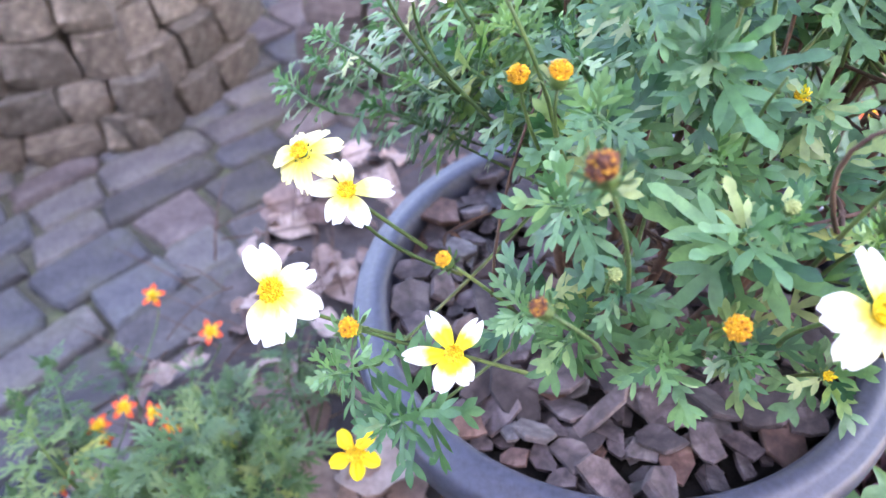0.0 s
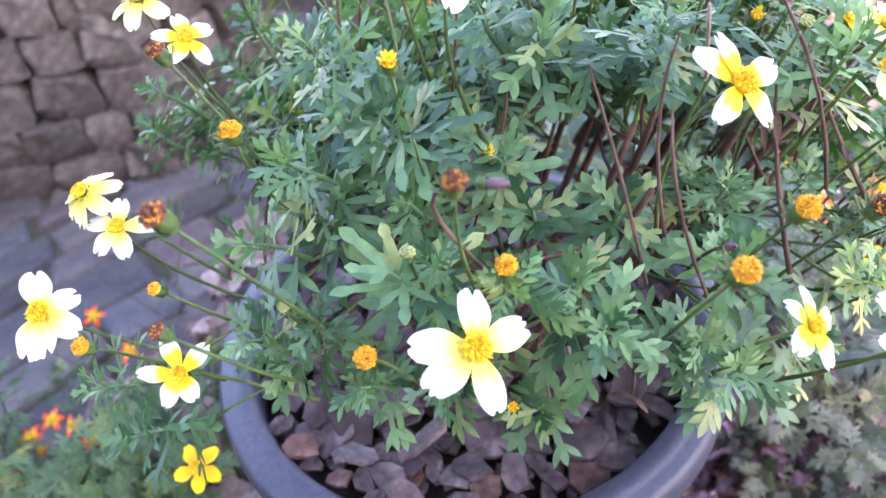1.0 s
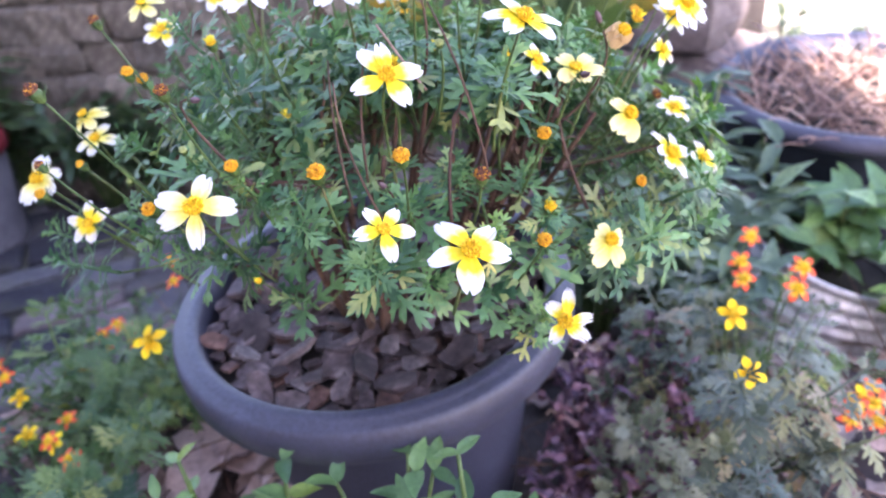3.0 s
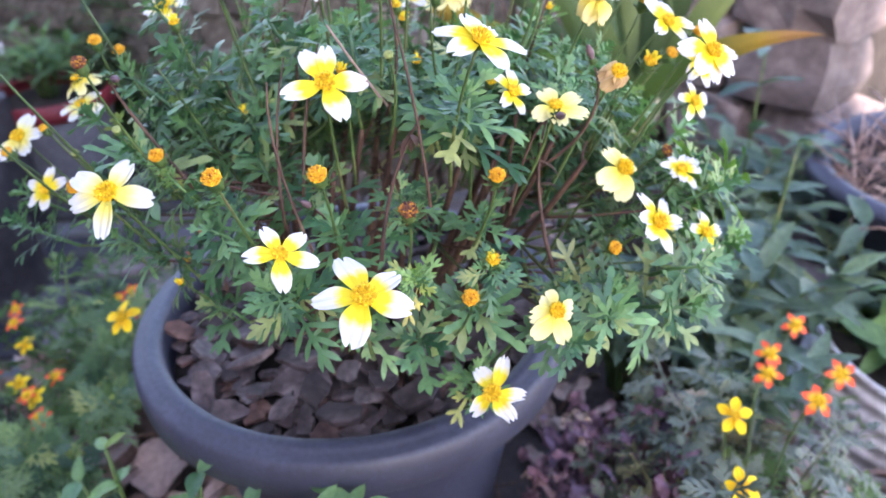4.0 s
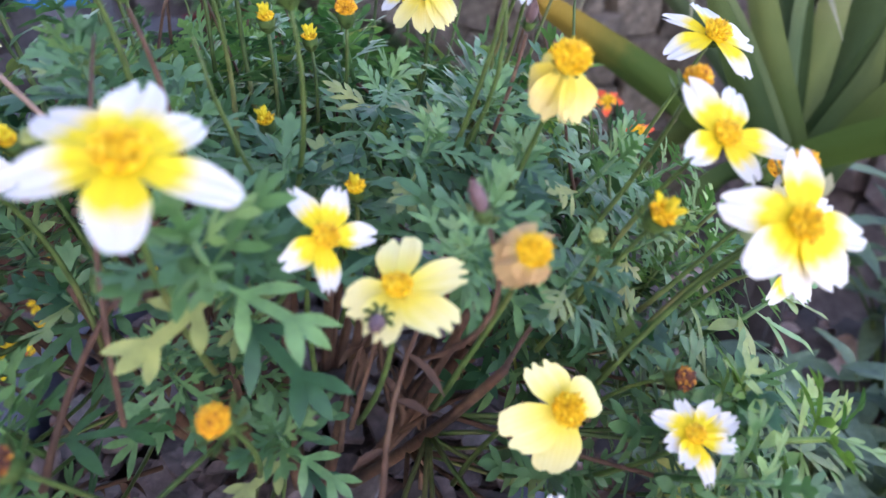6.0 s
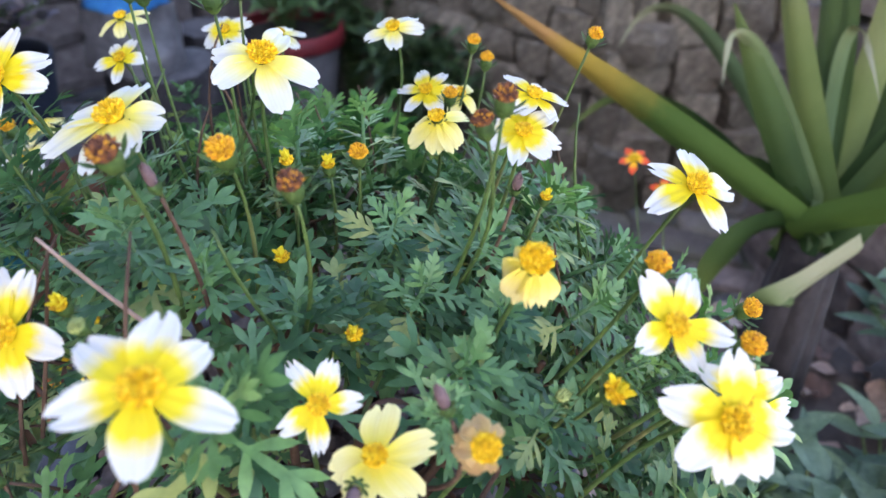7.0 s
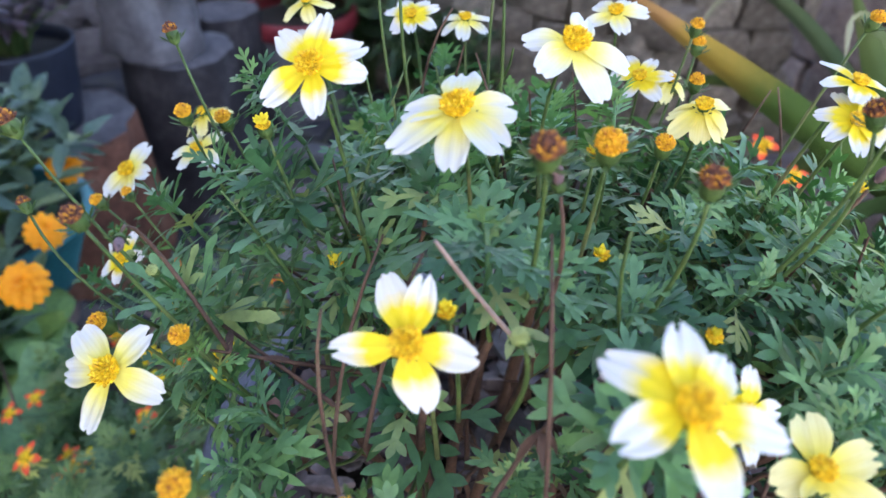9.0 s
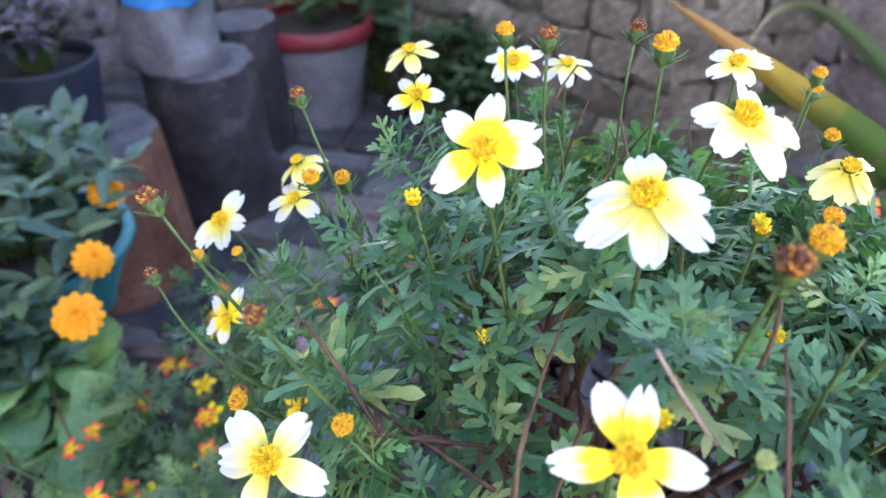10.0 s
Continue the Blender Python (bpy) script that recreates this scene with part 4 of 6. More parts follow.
# slanting gaps through which the bark and the stems show
GAPS = ((Vector((-0.06, -0.006, 0.83)), Vector((0.126, -0.093, 1.02)), 0.056), (Vector((0.0, -0.03, 0.83)), Vector((0.164, -0.109, 1.02)), 0.048),
        (Vector((-0.07, 0.002, 0.9)), Vector((0.076, -0.068, 1.0)), 0.030), (Vector((0.099, 0.057, 0.83)), Vector((0.197, -0.066, 1.0)), 0.025),
        (Vector((-0.107, 0.073, 0.82)), Vector((-0.091, -0.14, 1.02)), 0.040), (Vector((-0.102, 0.141, 0.82)), Vector((-0.089, -0.11, 1.02)), 0.030), (Vector((-0.03, 0.09, 0.815)), Vector((-0.025, -0.117, 1.0)), 0.024),
        (Vector((-0.02, 0.156, 0.815)), Vector((-0.02, -0.081, 1.0)), 0.020))


def in_gap(p):
    for a_, b_, r_ in GAPS:
        d_ = b_ - a_
        t_ = max(0.0, min(1.0, (p - a_).dot(d_) / d_.length_squared))
        if (p - a_ - d_ * t_).length < r_:
            return True
    return False


def before_bloom(p, reach=0.08, room=1.0):
    """Whether a point lies in the open space that a flower faces."""
    return any((p - f - nn_ * max(0.0, min(reach, (p - f).dot(nn_)))).length < rr_ * room for f, nn_, rr_ in BLOOMS)


# leafy tufts that stand out: over the front rim, on the open side, and on the crown
TUFTS_FRONT = ((0.009, -0.161, 1.034), (-0.039, -0.162, 1.011), (0.036, -0.094, 1.015), (0.064, -0.142, 0.997), (-0.035, -0.114, 1.016), (-0.054, -0.141, 1.027),
               (0.108, -0.157, 0.984), (0.048, -0.159, 0.947), (-0.020, -0.163, 0.968), (0.026, -0.083, 1.033), (0.084, -0.102, 1.001), (0.049, -0.109, 1.010),
               (0.039, -0.161, 1.022), (-0.003, -0.110, 1.058), (0.072, -0.170, 1.009), (0.003, -0.151, 1.017))
TUFTS_SIDE = ((0.130, -0.089, 1.006), (0.118, -0.166, 0.979), (0.186, -0.100, 0.915), (0.124, -0.134, 1.006), (0.169, -0.073, 0.996), (0.196, -0.107, 0.995),
              (0.177, -0.146, 1.005), (0.124, -0.064, 0.994), (0.209, -0.056, 0.959), (0.164, -0.081, 1.053), (0.199, -0.025, 1.060))
TUFTS_CROWN = ((0.108, -0.065, 1.068), (0.102, -0.038, 1.057), (0.141, -0.001, 1.050), (0.166, 0.013, 1.051), (0.172, 0.019, 1.038), (0.199, 0.012, 1.038), (0.174, -0.007, 1.042),
               (0.155, -0.071, 1.053), (0.130, -0.024, 1.042), (0.125, -0.042, 1.053), (0.140, 0.028, 1.066), (0.055, -0.073, 1.068), (-0.004, -0.108, 1.056), (0.031, -0.076, 1.083),
               (0.098, -0.083, 1.075), (-0.026, -0.101, 1.083), (0.039, -0.108, 1.039), (0.044, 0.026, 1.067), (-0.035, -0.112, 1.035))
shoots = []
for c in TUFTS_FRONT + TUFTS_SIDE + TUFTS_CROWN:
    c = Vector(c)
    out = Vector((c.x - CX, c.y - CY, 0)) * 3.2 + Vector((RN.uniform(-0.15, 0.15), RN.uniform(-0.15, 0.15), 0.75))
    out.normalize()
    shoots.append((c - out * 0.030, out))
tries = 0
while len(shoots) < 218 and tries < 40000:
    tries += 1
    a, q = RN.uniform(0, 2 * math.pi), math.sqrt(RN.uniform(0, 1))
    x, y = CX + RX * q * math.cos(a), CY + RY * q * math.sin(a)
    depth = RN.choice((0.0, 0.0, 0.02, 0.04, 0.065)) + RN.uniform(0, 0.02)
    z = canopy(x, y)[0] - 0.050 - depth
    if (q < 0.4 and depth > 0.05) or z < (0.965 if y < -0.135 else 0.945 if y < -0.06 else 0.925):
        continue
    if 0.05 < x < 0.165 and y < -0.14:
        continue
    p = Vector((x, y, z))
    if any(math.hypot(x - gx, y - gy) < gr for gx, gy, gr in HOLES):
        continue
    if in_gap(p + Vector((0, 0, 0.02))):
        continue
    if any((p - s).length < 0.021 for s, _ in shoots):
        continue
    out = Vector((math.cos(a), math.sin(a), 0)) * (0.25 + 1.0 * q) + Vector((RN.uniform(-0.35, 0.35), RN.uniform(-0.35, 0.35), 0.85 - depth * 3))
    out.normalize()
    tip = p + out * 0.042
    if in_gap(tip) or before_bloom(tip) or before_bloom(p + out * 0.065) or before_bloom(p + out * 0.02):
        continue
    shoots.append((p, out))
for x, y, z in ((-0.125, -0.14, 0.945), (-0.100, -0.150, 0.930), (-0.140, -0.105, 0.955), (-0.112, -0.112, 0.960), (-0.082, -0.140, 0.938), (-0.055, -0.125, 0.955), (-0.13, 0.02, 0.975), (-0.105, 0.04, 0.985), (-0.145, 0.055, 0.95), (-0.115, 0.07, 0.96), (-0.09, 0.06, 0.995), (-0.125, -0.005, 1.0), (-0.16, 0.03, 0.955), (-0.08, 0.03, 1.01), (-0.12, -0.09, 0.98), (-0.09, -0.10, 0.995)):
    p, out = Vector((x, y, z)), Vector((x, y * 0.8, 0.12)).normalized()
    tip = p + out * 0.042
    if in_gap(p + Vector((0, 0, 0.02))) or before_bloom(tip):
        continue
    shoots.append((p, out))
# rosettes leaning out over the front rim
for x, y, z in ((0.150, -0.108, 0.928), (0.170, -0.090, 0.940), (0.120, -0.118, 0.935)):
    shoots.append((Vector((x, y, z)), Vector((x * 0.6, y, 0.13)).normalized()))
for k, (p, d) in enumerate(shoots):
    m = Matrix.Translation(p - bush.location) @ frame_of(d, RN.uniform(0, 6.28)) @ Matrix.Scale(RN.uniform(0.72, 1.08) * (0.68 if any((p + d * 0.04 - f - nn_ * 0.012).length < rr_ for f, nn_, rr_ in BLOOMS) else 1.0), 4)
    add_part("leafy_shoot", SHOOTS[RN.randrange(len(SHOOTS))], bush, "", m)
    pts, _ = min(mains, key=lambda mm: min((q - p).length + 0.6 * abs(q.z - p.z + 0.04) for q in mm[0][3:]))
    q = min(pts[3:], key=lambda v: (v - p).length + (0.2 if v.z > p.z else 0))
    mid = (p + q) / 2 - d * 0.008
    twig = Build()
    tube(twig, [v - bush.location for v in bend(q, mid, p, 5)], [0.0011, 0.0010, 0.0009, 0.0008, 0.0008], 5)
    add_part("branch", twig.mesh("branch", M_STALK if k % 4 else M_WOOD), bush)
for pts, woody in mains:
    add_part("stem", woody.mesh("stem", M_WOOD), bush)

# dry bare stalks among the leaves
for k in range(32):
    a, q = RN.uniform(0, 2 * math.pi), math.sqrt(RN.uniform(0.02, 0.8))
    x, y = CX + RX * q * math.cos(a), CY + RY * q * math.sin(a)
    z = canopy(x, y)[0]
    top = Vector((x, y, z + RN.uniform(-0.02, 0.03)))
    foot = top + Vector((RN.uniform(-0.04, 0.04), RN.uniform(-0.04, 0.04), -RN.uniform(0.06, 0.10)))
    bent = Vector((RN.uniform(-0.012, 0.012), RN.uniform(-0.012, 0.012), 0.01))
    pts = bend(foot, (foot + top) / 2 + bent, top, 6)
    if any(before_bloom(v, 0.06, 0.75) for v in pts):
        continue
    bd = Build()
    tube(bd, [v - bush.location for v in pts], [0.0008, 0.0008, 0.0007, 0.0007, 0.0006, 0.0004], 5)
    add_part("dry_stalk", bd.mesh("dry_stalk", M_STALK_BROWN if k % 3 else M_STALK), bush)
bd = Build()
tube(bd, [Vector(v) - bush.location for v in bend((0.117, -0.080, 1.045), (0.112, -0.094, 1.066), (0.107, -0.106, 1.089), 6)], [0.0008, 0.0008, 0.0008, 0.0007, 0.0007, 0.0005], 6)
add_part("dry_stalk", bd.mesh("dry_stalk", M_LITTER), bush, "pale dry snapped stalk")
# brown, curled twigs down in the gaps of the plant
for k in range(30):
    a_, b_, r_ = GAPS[k % 4]
    p = a_.lerp(b_, RN.uniform(0.2, 0.95)) + Vector((RN.uniform(-0.03, 0.03), RN.uniform(-0.03, 0.03), RN.uniform(-0.02, 0.0)))
    d = Vector((RN.uniform(-1, 1), RN.uniform(-1, 1), RN.uniform(-0.2, 1.3))).normalized() * RN.uniform(0.03, 0.09)
    bd = Build()
    pts = bend(p, p + d * 0.5 + Vector((RN.uniform(-0.012, 0.012), RN.uniform(-0.012, 0.012), 0.008)), p + d, 7)
    tube(bd, [v - bush.location for v in pts], [0.0012, 0.0011, 0.0010, 0.0009, 0.0008, 0.0007, 0.0005], 5)
    for j in range(6):
        bd.tone = RN.random()
        lobe(bd, Matrix.Translation(pts[RN.randrange(2, 7)] - bush.location) @ Matrix.Rotation(RN.uniform(0, 6.28), 4, "Z") @ Matrix.Rotation(RN.uniform(-1.2, 0.5), 4, "X"), RN.uniform(0.006, 0.015), 0.0030, 0.5, 0.6)
    add_part("dry_twig", bd.mesh("dry_twig", M_WOOD), bush)

# ---------------- plants of the bed ----------------
FINE = [shoot_mesh("leafy_shoot", M_LEAF_FINE, 60 + s, leaves=12, stem=0.06, length=0.045, pairs=3, lobe_w=0.0034, sub=True) for s in range(4)]
P_RED = [petal_mesh("petal", M_PETAL_RED, 210 + i, 0.0125, 0.0085, 0.1, 0.08, 0.1, 0.2, 0.8) for i in range(3)]
P_GOLD = [petal_mesh("petal", M_PETAL_GOLD, 220 + i, 0.0135, 0.0095, 0.15, 0.1, 0.05, 0.2, 0.2) for i in range(3)]


def small_flower(par, x, y, z, n, kind="red", size=1.0):
    m = Matrix.Translation(Vector((x, y, z)) - par.location) @ frame_of(n, SEEDS.uniform(0, 6)) @ Matrix.Scale(size, 4)
    hd = add_part("flower", DISC, par, {"red": "orange-red flower with a yellow middle", "gold": "golden yellow flower"}[kind], m)
    for k in range(5):
        add_part("petal", SEEDS.choice(P_RED if kind == "red" else P_GOLD), hd, "",
                 Matrix.Rotation(2 * math.pi * k / 5 + SEEDS.uniform(-0.15, 0.15), 4, "Z") @ Matrix.Translation((0, 0, -0.001)) @ Matrix.Rotation(SEEDS.uniform(-0.3, 0.25), 4, "X"))
    add_part("calyx", CALYX, hd)
    foot = Vector((x, y, z)) * 0.55 + (par.location + Vector((0, 0, 0.06))) * 0.45
    stalk(par, (x, y, z), n, foot, M_STALK, 0.0008)


DULL = [shoot_mesh("leafy_shoot", M_LEAF_DULL, 80 + s, leaves=12, stem=0.06, length=0.036, pairs=3, lobe_w=0.0034, sub=s % 2 == 0) for s in range(4)]


def bedding(x, y, r, hgt, count, label, seed, pool=None):
    """A low feathery plant on the bed."""
    rnd = random.Random(seed)
    z0 = bed_top(x, y)
    pl = thing("bedding_plant", label, "flowering plant", (x, y, z0), "low plants round the pot")
    for k in range(count):
        a, q = rnd.uniform(0, 6.28), math.sqrt(rnd.uniform(0, 1))
        p = Vector((r * q * math.cos(a), r * q * math.sin(a), hgt * (0.25 + 0.75 * rnd.random()) * (1 - 0.45 * q * q)))
        d = Vector((math.cos(a) * q, math.sin(a) * q, 0.9)) + Vector((rnd.uniform(-0.3, 0.3), rnd.uniform(-0.3, 0.3), 0))
        add_part("leafy_shoot", rnd.choice(pool or FINE), pl, "", Matrix.Translation(p) @ frame_of(d, rnd.uniform(0, 6)) @ Matrix.Scale(rnd.uniform(0.8, 1.25), 4))
        bd = Build()
        tube(bd, bend((rnd.uniform(-0.02, 0.02), rnd.uniform(-0.02, 0.02), -0.005), (p.x * 0.3, p.y * 0.3, p.z * 0.6), p, 5), [0.0015, 0.0013, 0.0012, 0.0011, 0.001], 5)
        add_part("stem", bd.mesh("stem", M_STALK), pl)
    return pl


L1 = "feathery green bedding plant with small orange-red flowers beside the pot"
left_a = bedding(-0.42, -0.06, 0.13, 0.12, 26, L1, 1)
left_b = bedding(-0.30, -0.20, 0.12, 0.13, 24, L1, 2)
left_c = bedding(-0.37, -0.17, 0.09, 0.11, 16, L1, 3)
left_d = bedding(-0.255, 0.02, 0.06, 0.12, 9, "small feathery plant with one golden flower against the pot", 4)
right_a = bedding(0.31, 0.07, 0.095, 0.20, 34, "dull green bedding plant with red and golden flowers beside the pot", 5, DULL)
right_b = bedding(0.38, -0.10, 0.09, 0.12, 14, "dull green bedding plant with golden flowers beside the pot", 6, DULL)
bedding(0.255, 0.125, 0.055, 0.17, 20, "dusty green bedding plant between the pot and the withered stems", 8, DULL)
bedding(0.345, -0.03, 0.065, 0.13, 20, "dusty green bedding plant spreading in front of the withered stems", 9, DULL)
right_c = bedding(0.31, 0.21, 0.07, 0.15, 16, "dull green bedding plant with orange-red flowers near the tin bucket", 7, DULL + FINE)
for x, y, z, s in ((-0.491, 0.010, 0.592, 1.0), (-0.44, 0.02, 0.63, 0.9), (-0.47, -0.02, 0.62, 0.9), (-0.43, -0.03, 0.64, 0.8), (-0.36, 0.0, 0.70, 0.9), (-0.31, 0.05, 0.74, 1.0)):
    small_flower(left_a, x, y, z, (-0.2, -0.4, 0.85), "red", s * 0.8)
for x, y, z, s in ((-0.247, -0.261, 0.722, 1.1), (-0.30, -0.16, 0.70, 0.9), (-0.33, -0.12, 0.68, 0.9), (-0.26, -0.17, 0.70, 1.0)):
    small_flower(left_b, x, y, z, (0.1, -0.4, 0.85), "red", s * 0.85)
for x, y, z, s in ((-0.402, -0.199, 0.650, 1.0), (-0.424, -0.163, 0.665, 1.0), (-0.37, -0.25, 0.67, 0.9), (-0.34, -0.27, 0.69, 0.9)):
    small_flower(left_c, x, y, z, (0.2, -0.3, 0.85), "red", s * 0.85)
for x, y, z, kd in ((-0.52, -0.07, 0.66, "red"), (-0.397, 0.127, 0.704, "red"), (-0.442, -0.102, 0.692, "red"), (-0.317, -0.150, 0.681, "gold"), (-0.44, -0.10, 0.66, "gold"), (-0.38, -0.14, 0.66, "gold"), (-0.42, -0.15, 0.66, "red"), (-0.43, 0.015, 0.66, "red"), (-0.40, 0.02, 0.68, "red"), (-0.35, 0.0, 0.68, "red")):
    small_flower(left_a, x, y, z, (0.1, -0.4, 0.85), kd, 0.8)
for x, y, z, kd in ((-0.275, -0.235, 0.66, "red"), (-0.26, -0.25, 0.665, "red"), (-0.285, -0.225, 0.65, "gold"), (-0.29, -0.19, 0.66, "gold"), (-0.31, -0.24, 0.64, "red")):
    small_flower(left_b, x, y, z, (0.2, -0.4, 0.85), kd, 0.8)
for x, y, z, kd in ((0.424, 0.172, 0.66, "red"), (0.405, 0.125, 0.66, "red"), (0.415, 0.15, 0.665, "gold"), (0.43, 0.14, 0.65, "red")):
    small_flower(right_c, x, y, z, (0.2, -0.5, 0.8), kd, 0.85)
small_flower(left_d, -0.160, -0.112, 0.822, (0.0, -0.55, 0.8), "gold", 1.0)
for x, y, z, kd in ((0.293, 0.167, 0.79, "red"), (0.292, 0.046, 0.822, "gold"), (0.297, 0.146, 0.786, "red"), (0.31, 0.02, 0.79, "gold"), (0.335, 0.08, 0.83, "red")):
    small_flower(right_a, x, y, z, (0.25, -0.5, 0.8), kd, 0.8)
small_flower(right_b, 0.285, -0.139, 0.76, (0.1, -0.5, 0.8), "gold", 1.1)
for x, y, z, kd in ((0.40, 0.10, 0.70, "red"), (0.42, 0.13, 0.68, "red"), (0.345, 0.17, 0.79, "red"), (0.30, 0.26, 0.76, "red"), (-0.04, 0.309, 0.935, "red"), (-0.015, 0.322, 0.914, "red")):
    small_flower(right_c if x > 0 else right_a, x, y, z, (0.3, -0.5, 0.75), kd, 0.85)


def broad_leaf(bd, m, length, width, seed=0, wave=0.05, tipw=1.0):
    """An ovate leaf with a folded midrib and wavy edge."""
    verts, uvs, faces, nn = [], [], [], 7
    for i in range(nn + 1):
        t = i / nn
        w = width * 0.5 * math.sin(math.pi * min(1, 0.06 + t ** 0.7 * 0.94)) ** 0.8
        z = -0.25 * length * t * t + 0.12 * length * t
        for s in (-1, -0.5, 0, 0.5, 1):
            verts.append(m @ Vector((s * w, length * t, z + abs(s) * w * 0.3 + wave * width * math.sin(t * 9 + seed + s * 2) * abs(s))))
            uvs.append((bd.tone, t))
    for i in range(nn):
        for s in range(4):
            a = i * 5 + s
            faces.append((a, a + 1, a + 6, a + 5))
    bd.add(verts, faces, uvs)


def leafy_plant(name, label, x, y, z0, r, hgt, count, ll, lw, material, seed, category="plant", group=""):
    """A plant of simple leaves on thin upright stems."""
    rnd = random.Random(seed)
    pl = thing(name, label, category, (x, y, z0), group)
    pool = []
    for k in range(4):
        bd = Build()
        bd.tone = 0.1 + 0.24 * k
        broad_leaf(bd, Matrix.Identity(4), ll, lw * rnd.uniform(0.85, 1.1), k * 1.7)
        pool.append(bd.mesh("leaf", material))
    for k in range(count):
        a, q = rnd.uniform(0, 6.28), math.sqrt(rnd.uniform(0, 1))
        tip = Vector((r * q * math.cos(a), r * q * math.sin(a), hgt * rnd.uniform(0.55, 1.0) * (1 - 0.35 * q)))
        pts = bend((tip.x * 0.15, tip.y * 0.15, -0.01), (tip.x * 0.3, tip.y * 0.3, tip.z * 0.7), tip, 6)
        bd = Build()
        tube(bd, pts, [0.003, 0.0026, 0.0022, 0.002, 0.0017, 0.0014], 6)
        st = add_part("stem", bd.mesh("stem", M_STALK), pl)
        for j in range(6):
            p = pts[min(5, 3 + j // 2)]
            b = a + j * 2.4 + rnd.uniform(-0.4, 0.4)
            m = Matrix.Translation(p) @ Matrix.Rotation(b, 4, "Z") @ Matrix.Rotation(radians(rnd.uniform(-20, 45)), 4, "X") @ Matrix.Scale(rnd.uniform(0.7, 1.15), 4)
            add_part("leaf", rnd.choice(pool), st, "", m)
    return pl


for wx, wy, wh, wn_, wseed in ((0.100, -0.183, 0.37, 6, 51), (0.160, -0.185, 0.36, 7, 52), (0.010, -0.195, 0.31, 7, 53), (0.215, -0.165, 0.32, 7, 54), (-0.06, -0.20, 0.27, 6, 55)):
    leafy_plant("weed", "small green weed with toothed leaves in front of the pot", wx, wy, bed_top(wx, wy), 0.045, wh, wn_, 0.024, 0.012, M_LEAF_ROUND, wseed, group="weeds in front of the pot")

# ---------------- strap-leaved plant behind the pot ----------------
def strap_mesh(pts, width, material, seed, fold=0.35, blunt=False):
    bd, verts, uvs, faces = Build(), [], [], []
    nn = len(pts)
    for i, p in enumerate(pts):
        t = i / (nn - 1)
        d = (pts[min(i + 1, nn - 1)] - pts[max(i - 1, 0)]).normalized()
        side = d.cross(Matrix.Rotation(seed, 3, 'Z') @ Vector((-0.35, 0.75, 0.25)))
        side = side.normalized() if side.length > 0.05 else Vector((1, 0, 0))
        up = side.cross(d)
        w = width * 0.5 * (0.75 + 0.25 * math.sin(math.pi * min(1, t * 1.3))) * (1 if blunt or t < 0.35 else max(0.03, 1 - ((t - 0.35) / 0.65) ** 2.4))
        for s in (-1, -0.5, 0, 0.5, 1):
            verts.append(p + side * s * w + up * abs(s) * w * fold)
            uvs.append((0.5 + s / 2, t))
    for i in range(nn - 1):
        for s in range(4):
            a = i * 5 + s
            faces.append((a, a + 1, a + 6, a + 5))
    bd.add(verts, faces, uvs)
    return bd.mesh("strap_leaf", material)


def strap_mat(name, base, tip, at, end=(0.40, 0.22, 0.09)):
    m, nt, b = mat(name, 0.6, 0, 0.15)
    uv = nt.nodes.new("ShaderNodeUVMap")
    sep = nt.nodes.new("ShaderNodeSeparateXYZ")
    nt.links.new(uv.outputs[0], sep.inputs[0])
    n1 = noise_node(nt, 14, 4)
    ad = nt.nodes.new("ShaderNodeMath")
    ad.operation = 'MULTIPLY_ADD'
    nt.links.new(n1.outputs[0], ad.inputs[0])
    ad.inputs[1].default_value = 0.3
    nt.links.new(sep.outputs[1], ad.inputs[2])
    r = ramp_node(nt, ad.outputs[0], ((at, base), (at + 0.25, tip), (min(1.0, at + 0.55), end)))
    w = nt.nodes.new("ShaderNodeTexWave")
    w.bands_direction = 'X'
    w.inputs["Scale"].default_value = 6
    w.inputs["Distortion"].default_value = 0.6
    nt.links.new(uv.outputs[0], w.inputs["Vector"])
    rw = ramp_node(nt, w.outputs[0], ((0, (0.78, 0.8, 0.75)), (1, (1.15, 1.12, 1.1))))
    nt.links.new(mix_node(nt, 1.0, r.outputs[0], rw.outputs[0], 'MULTIPLY'), b.inputs["Base Color"])
    bump_node(nt, b, w.outputs[0], 0.3, 0.001)
    return m


M_STRAP_G = strap_mat("strap_leaf_green", (0.015, 0.036, 0.009), (0.036, 0.066, 0.018), 0.45, (0.08, 0.11, 0.034))
M_STRAP_L = strap_mat("strap_leaf_light", (0.045, 0.078, 0.020), (0.105, 0.140, 0.045), 0.40, (0.19, 0.19, 0.09))
M_STRAP_Y = strap_mat("strap_leaf_yellowing", (0.050, 0.098, 0.024), (0.38, 0.255, 0.05), 0.62)
M_STRAP_P = strap_mat("strap_leaf_pale", (0.060, 0.095, 0.040), (0.115, 0.155, 0.075), 0.45, (0.22, 0.22, 0.15))
STRAP = Vector((0.035, 0.49, BED_Z + 0.06))
agave = thing("strap_leaf_plant", "clump of long green strap leaves, one yellowing and bent over", "plant", STRAP)
RS = random.Random(5)


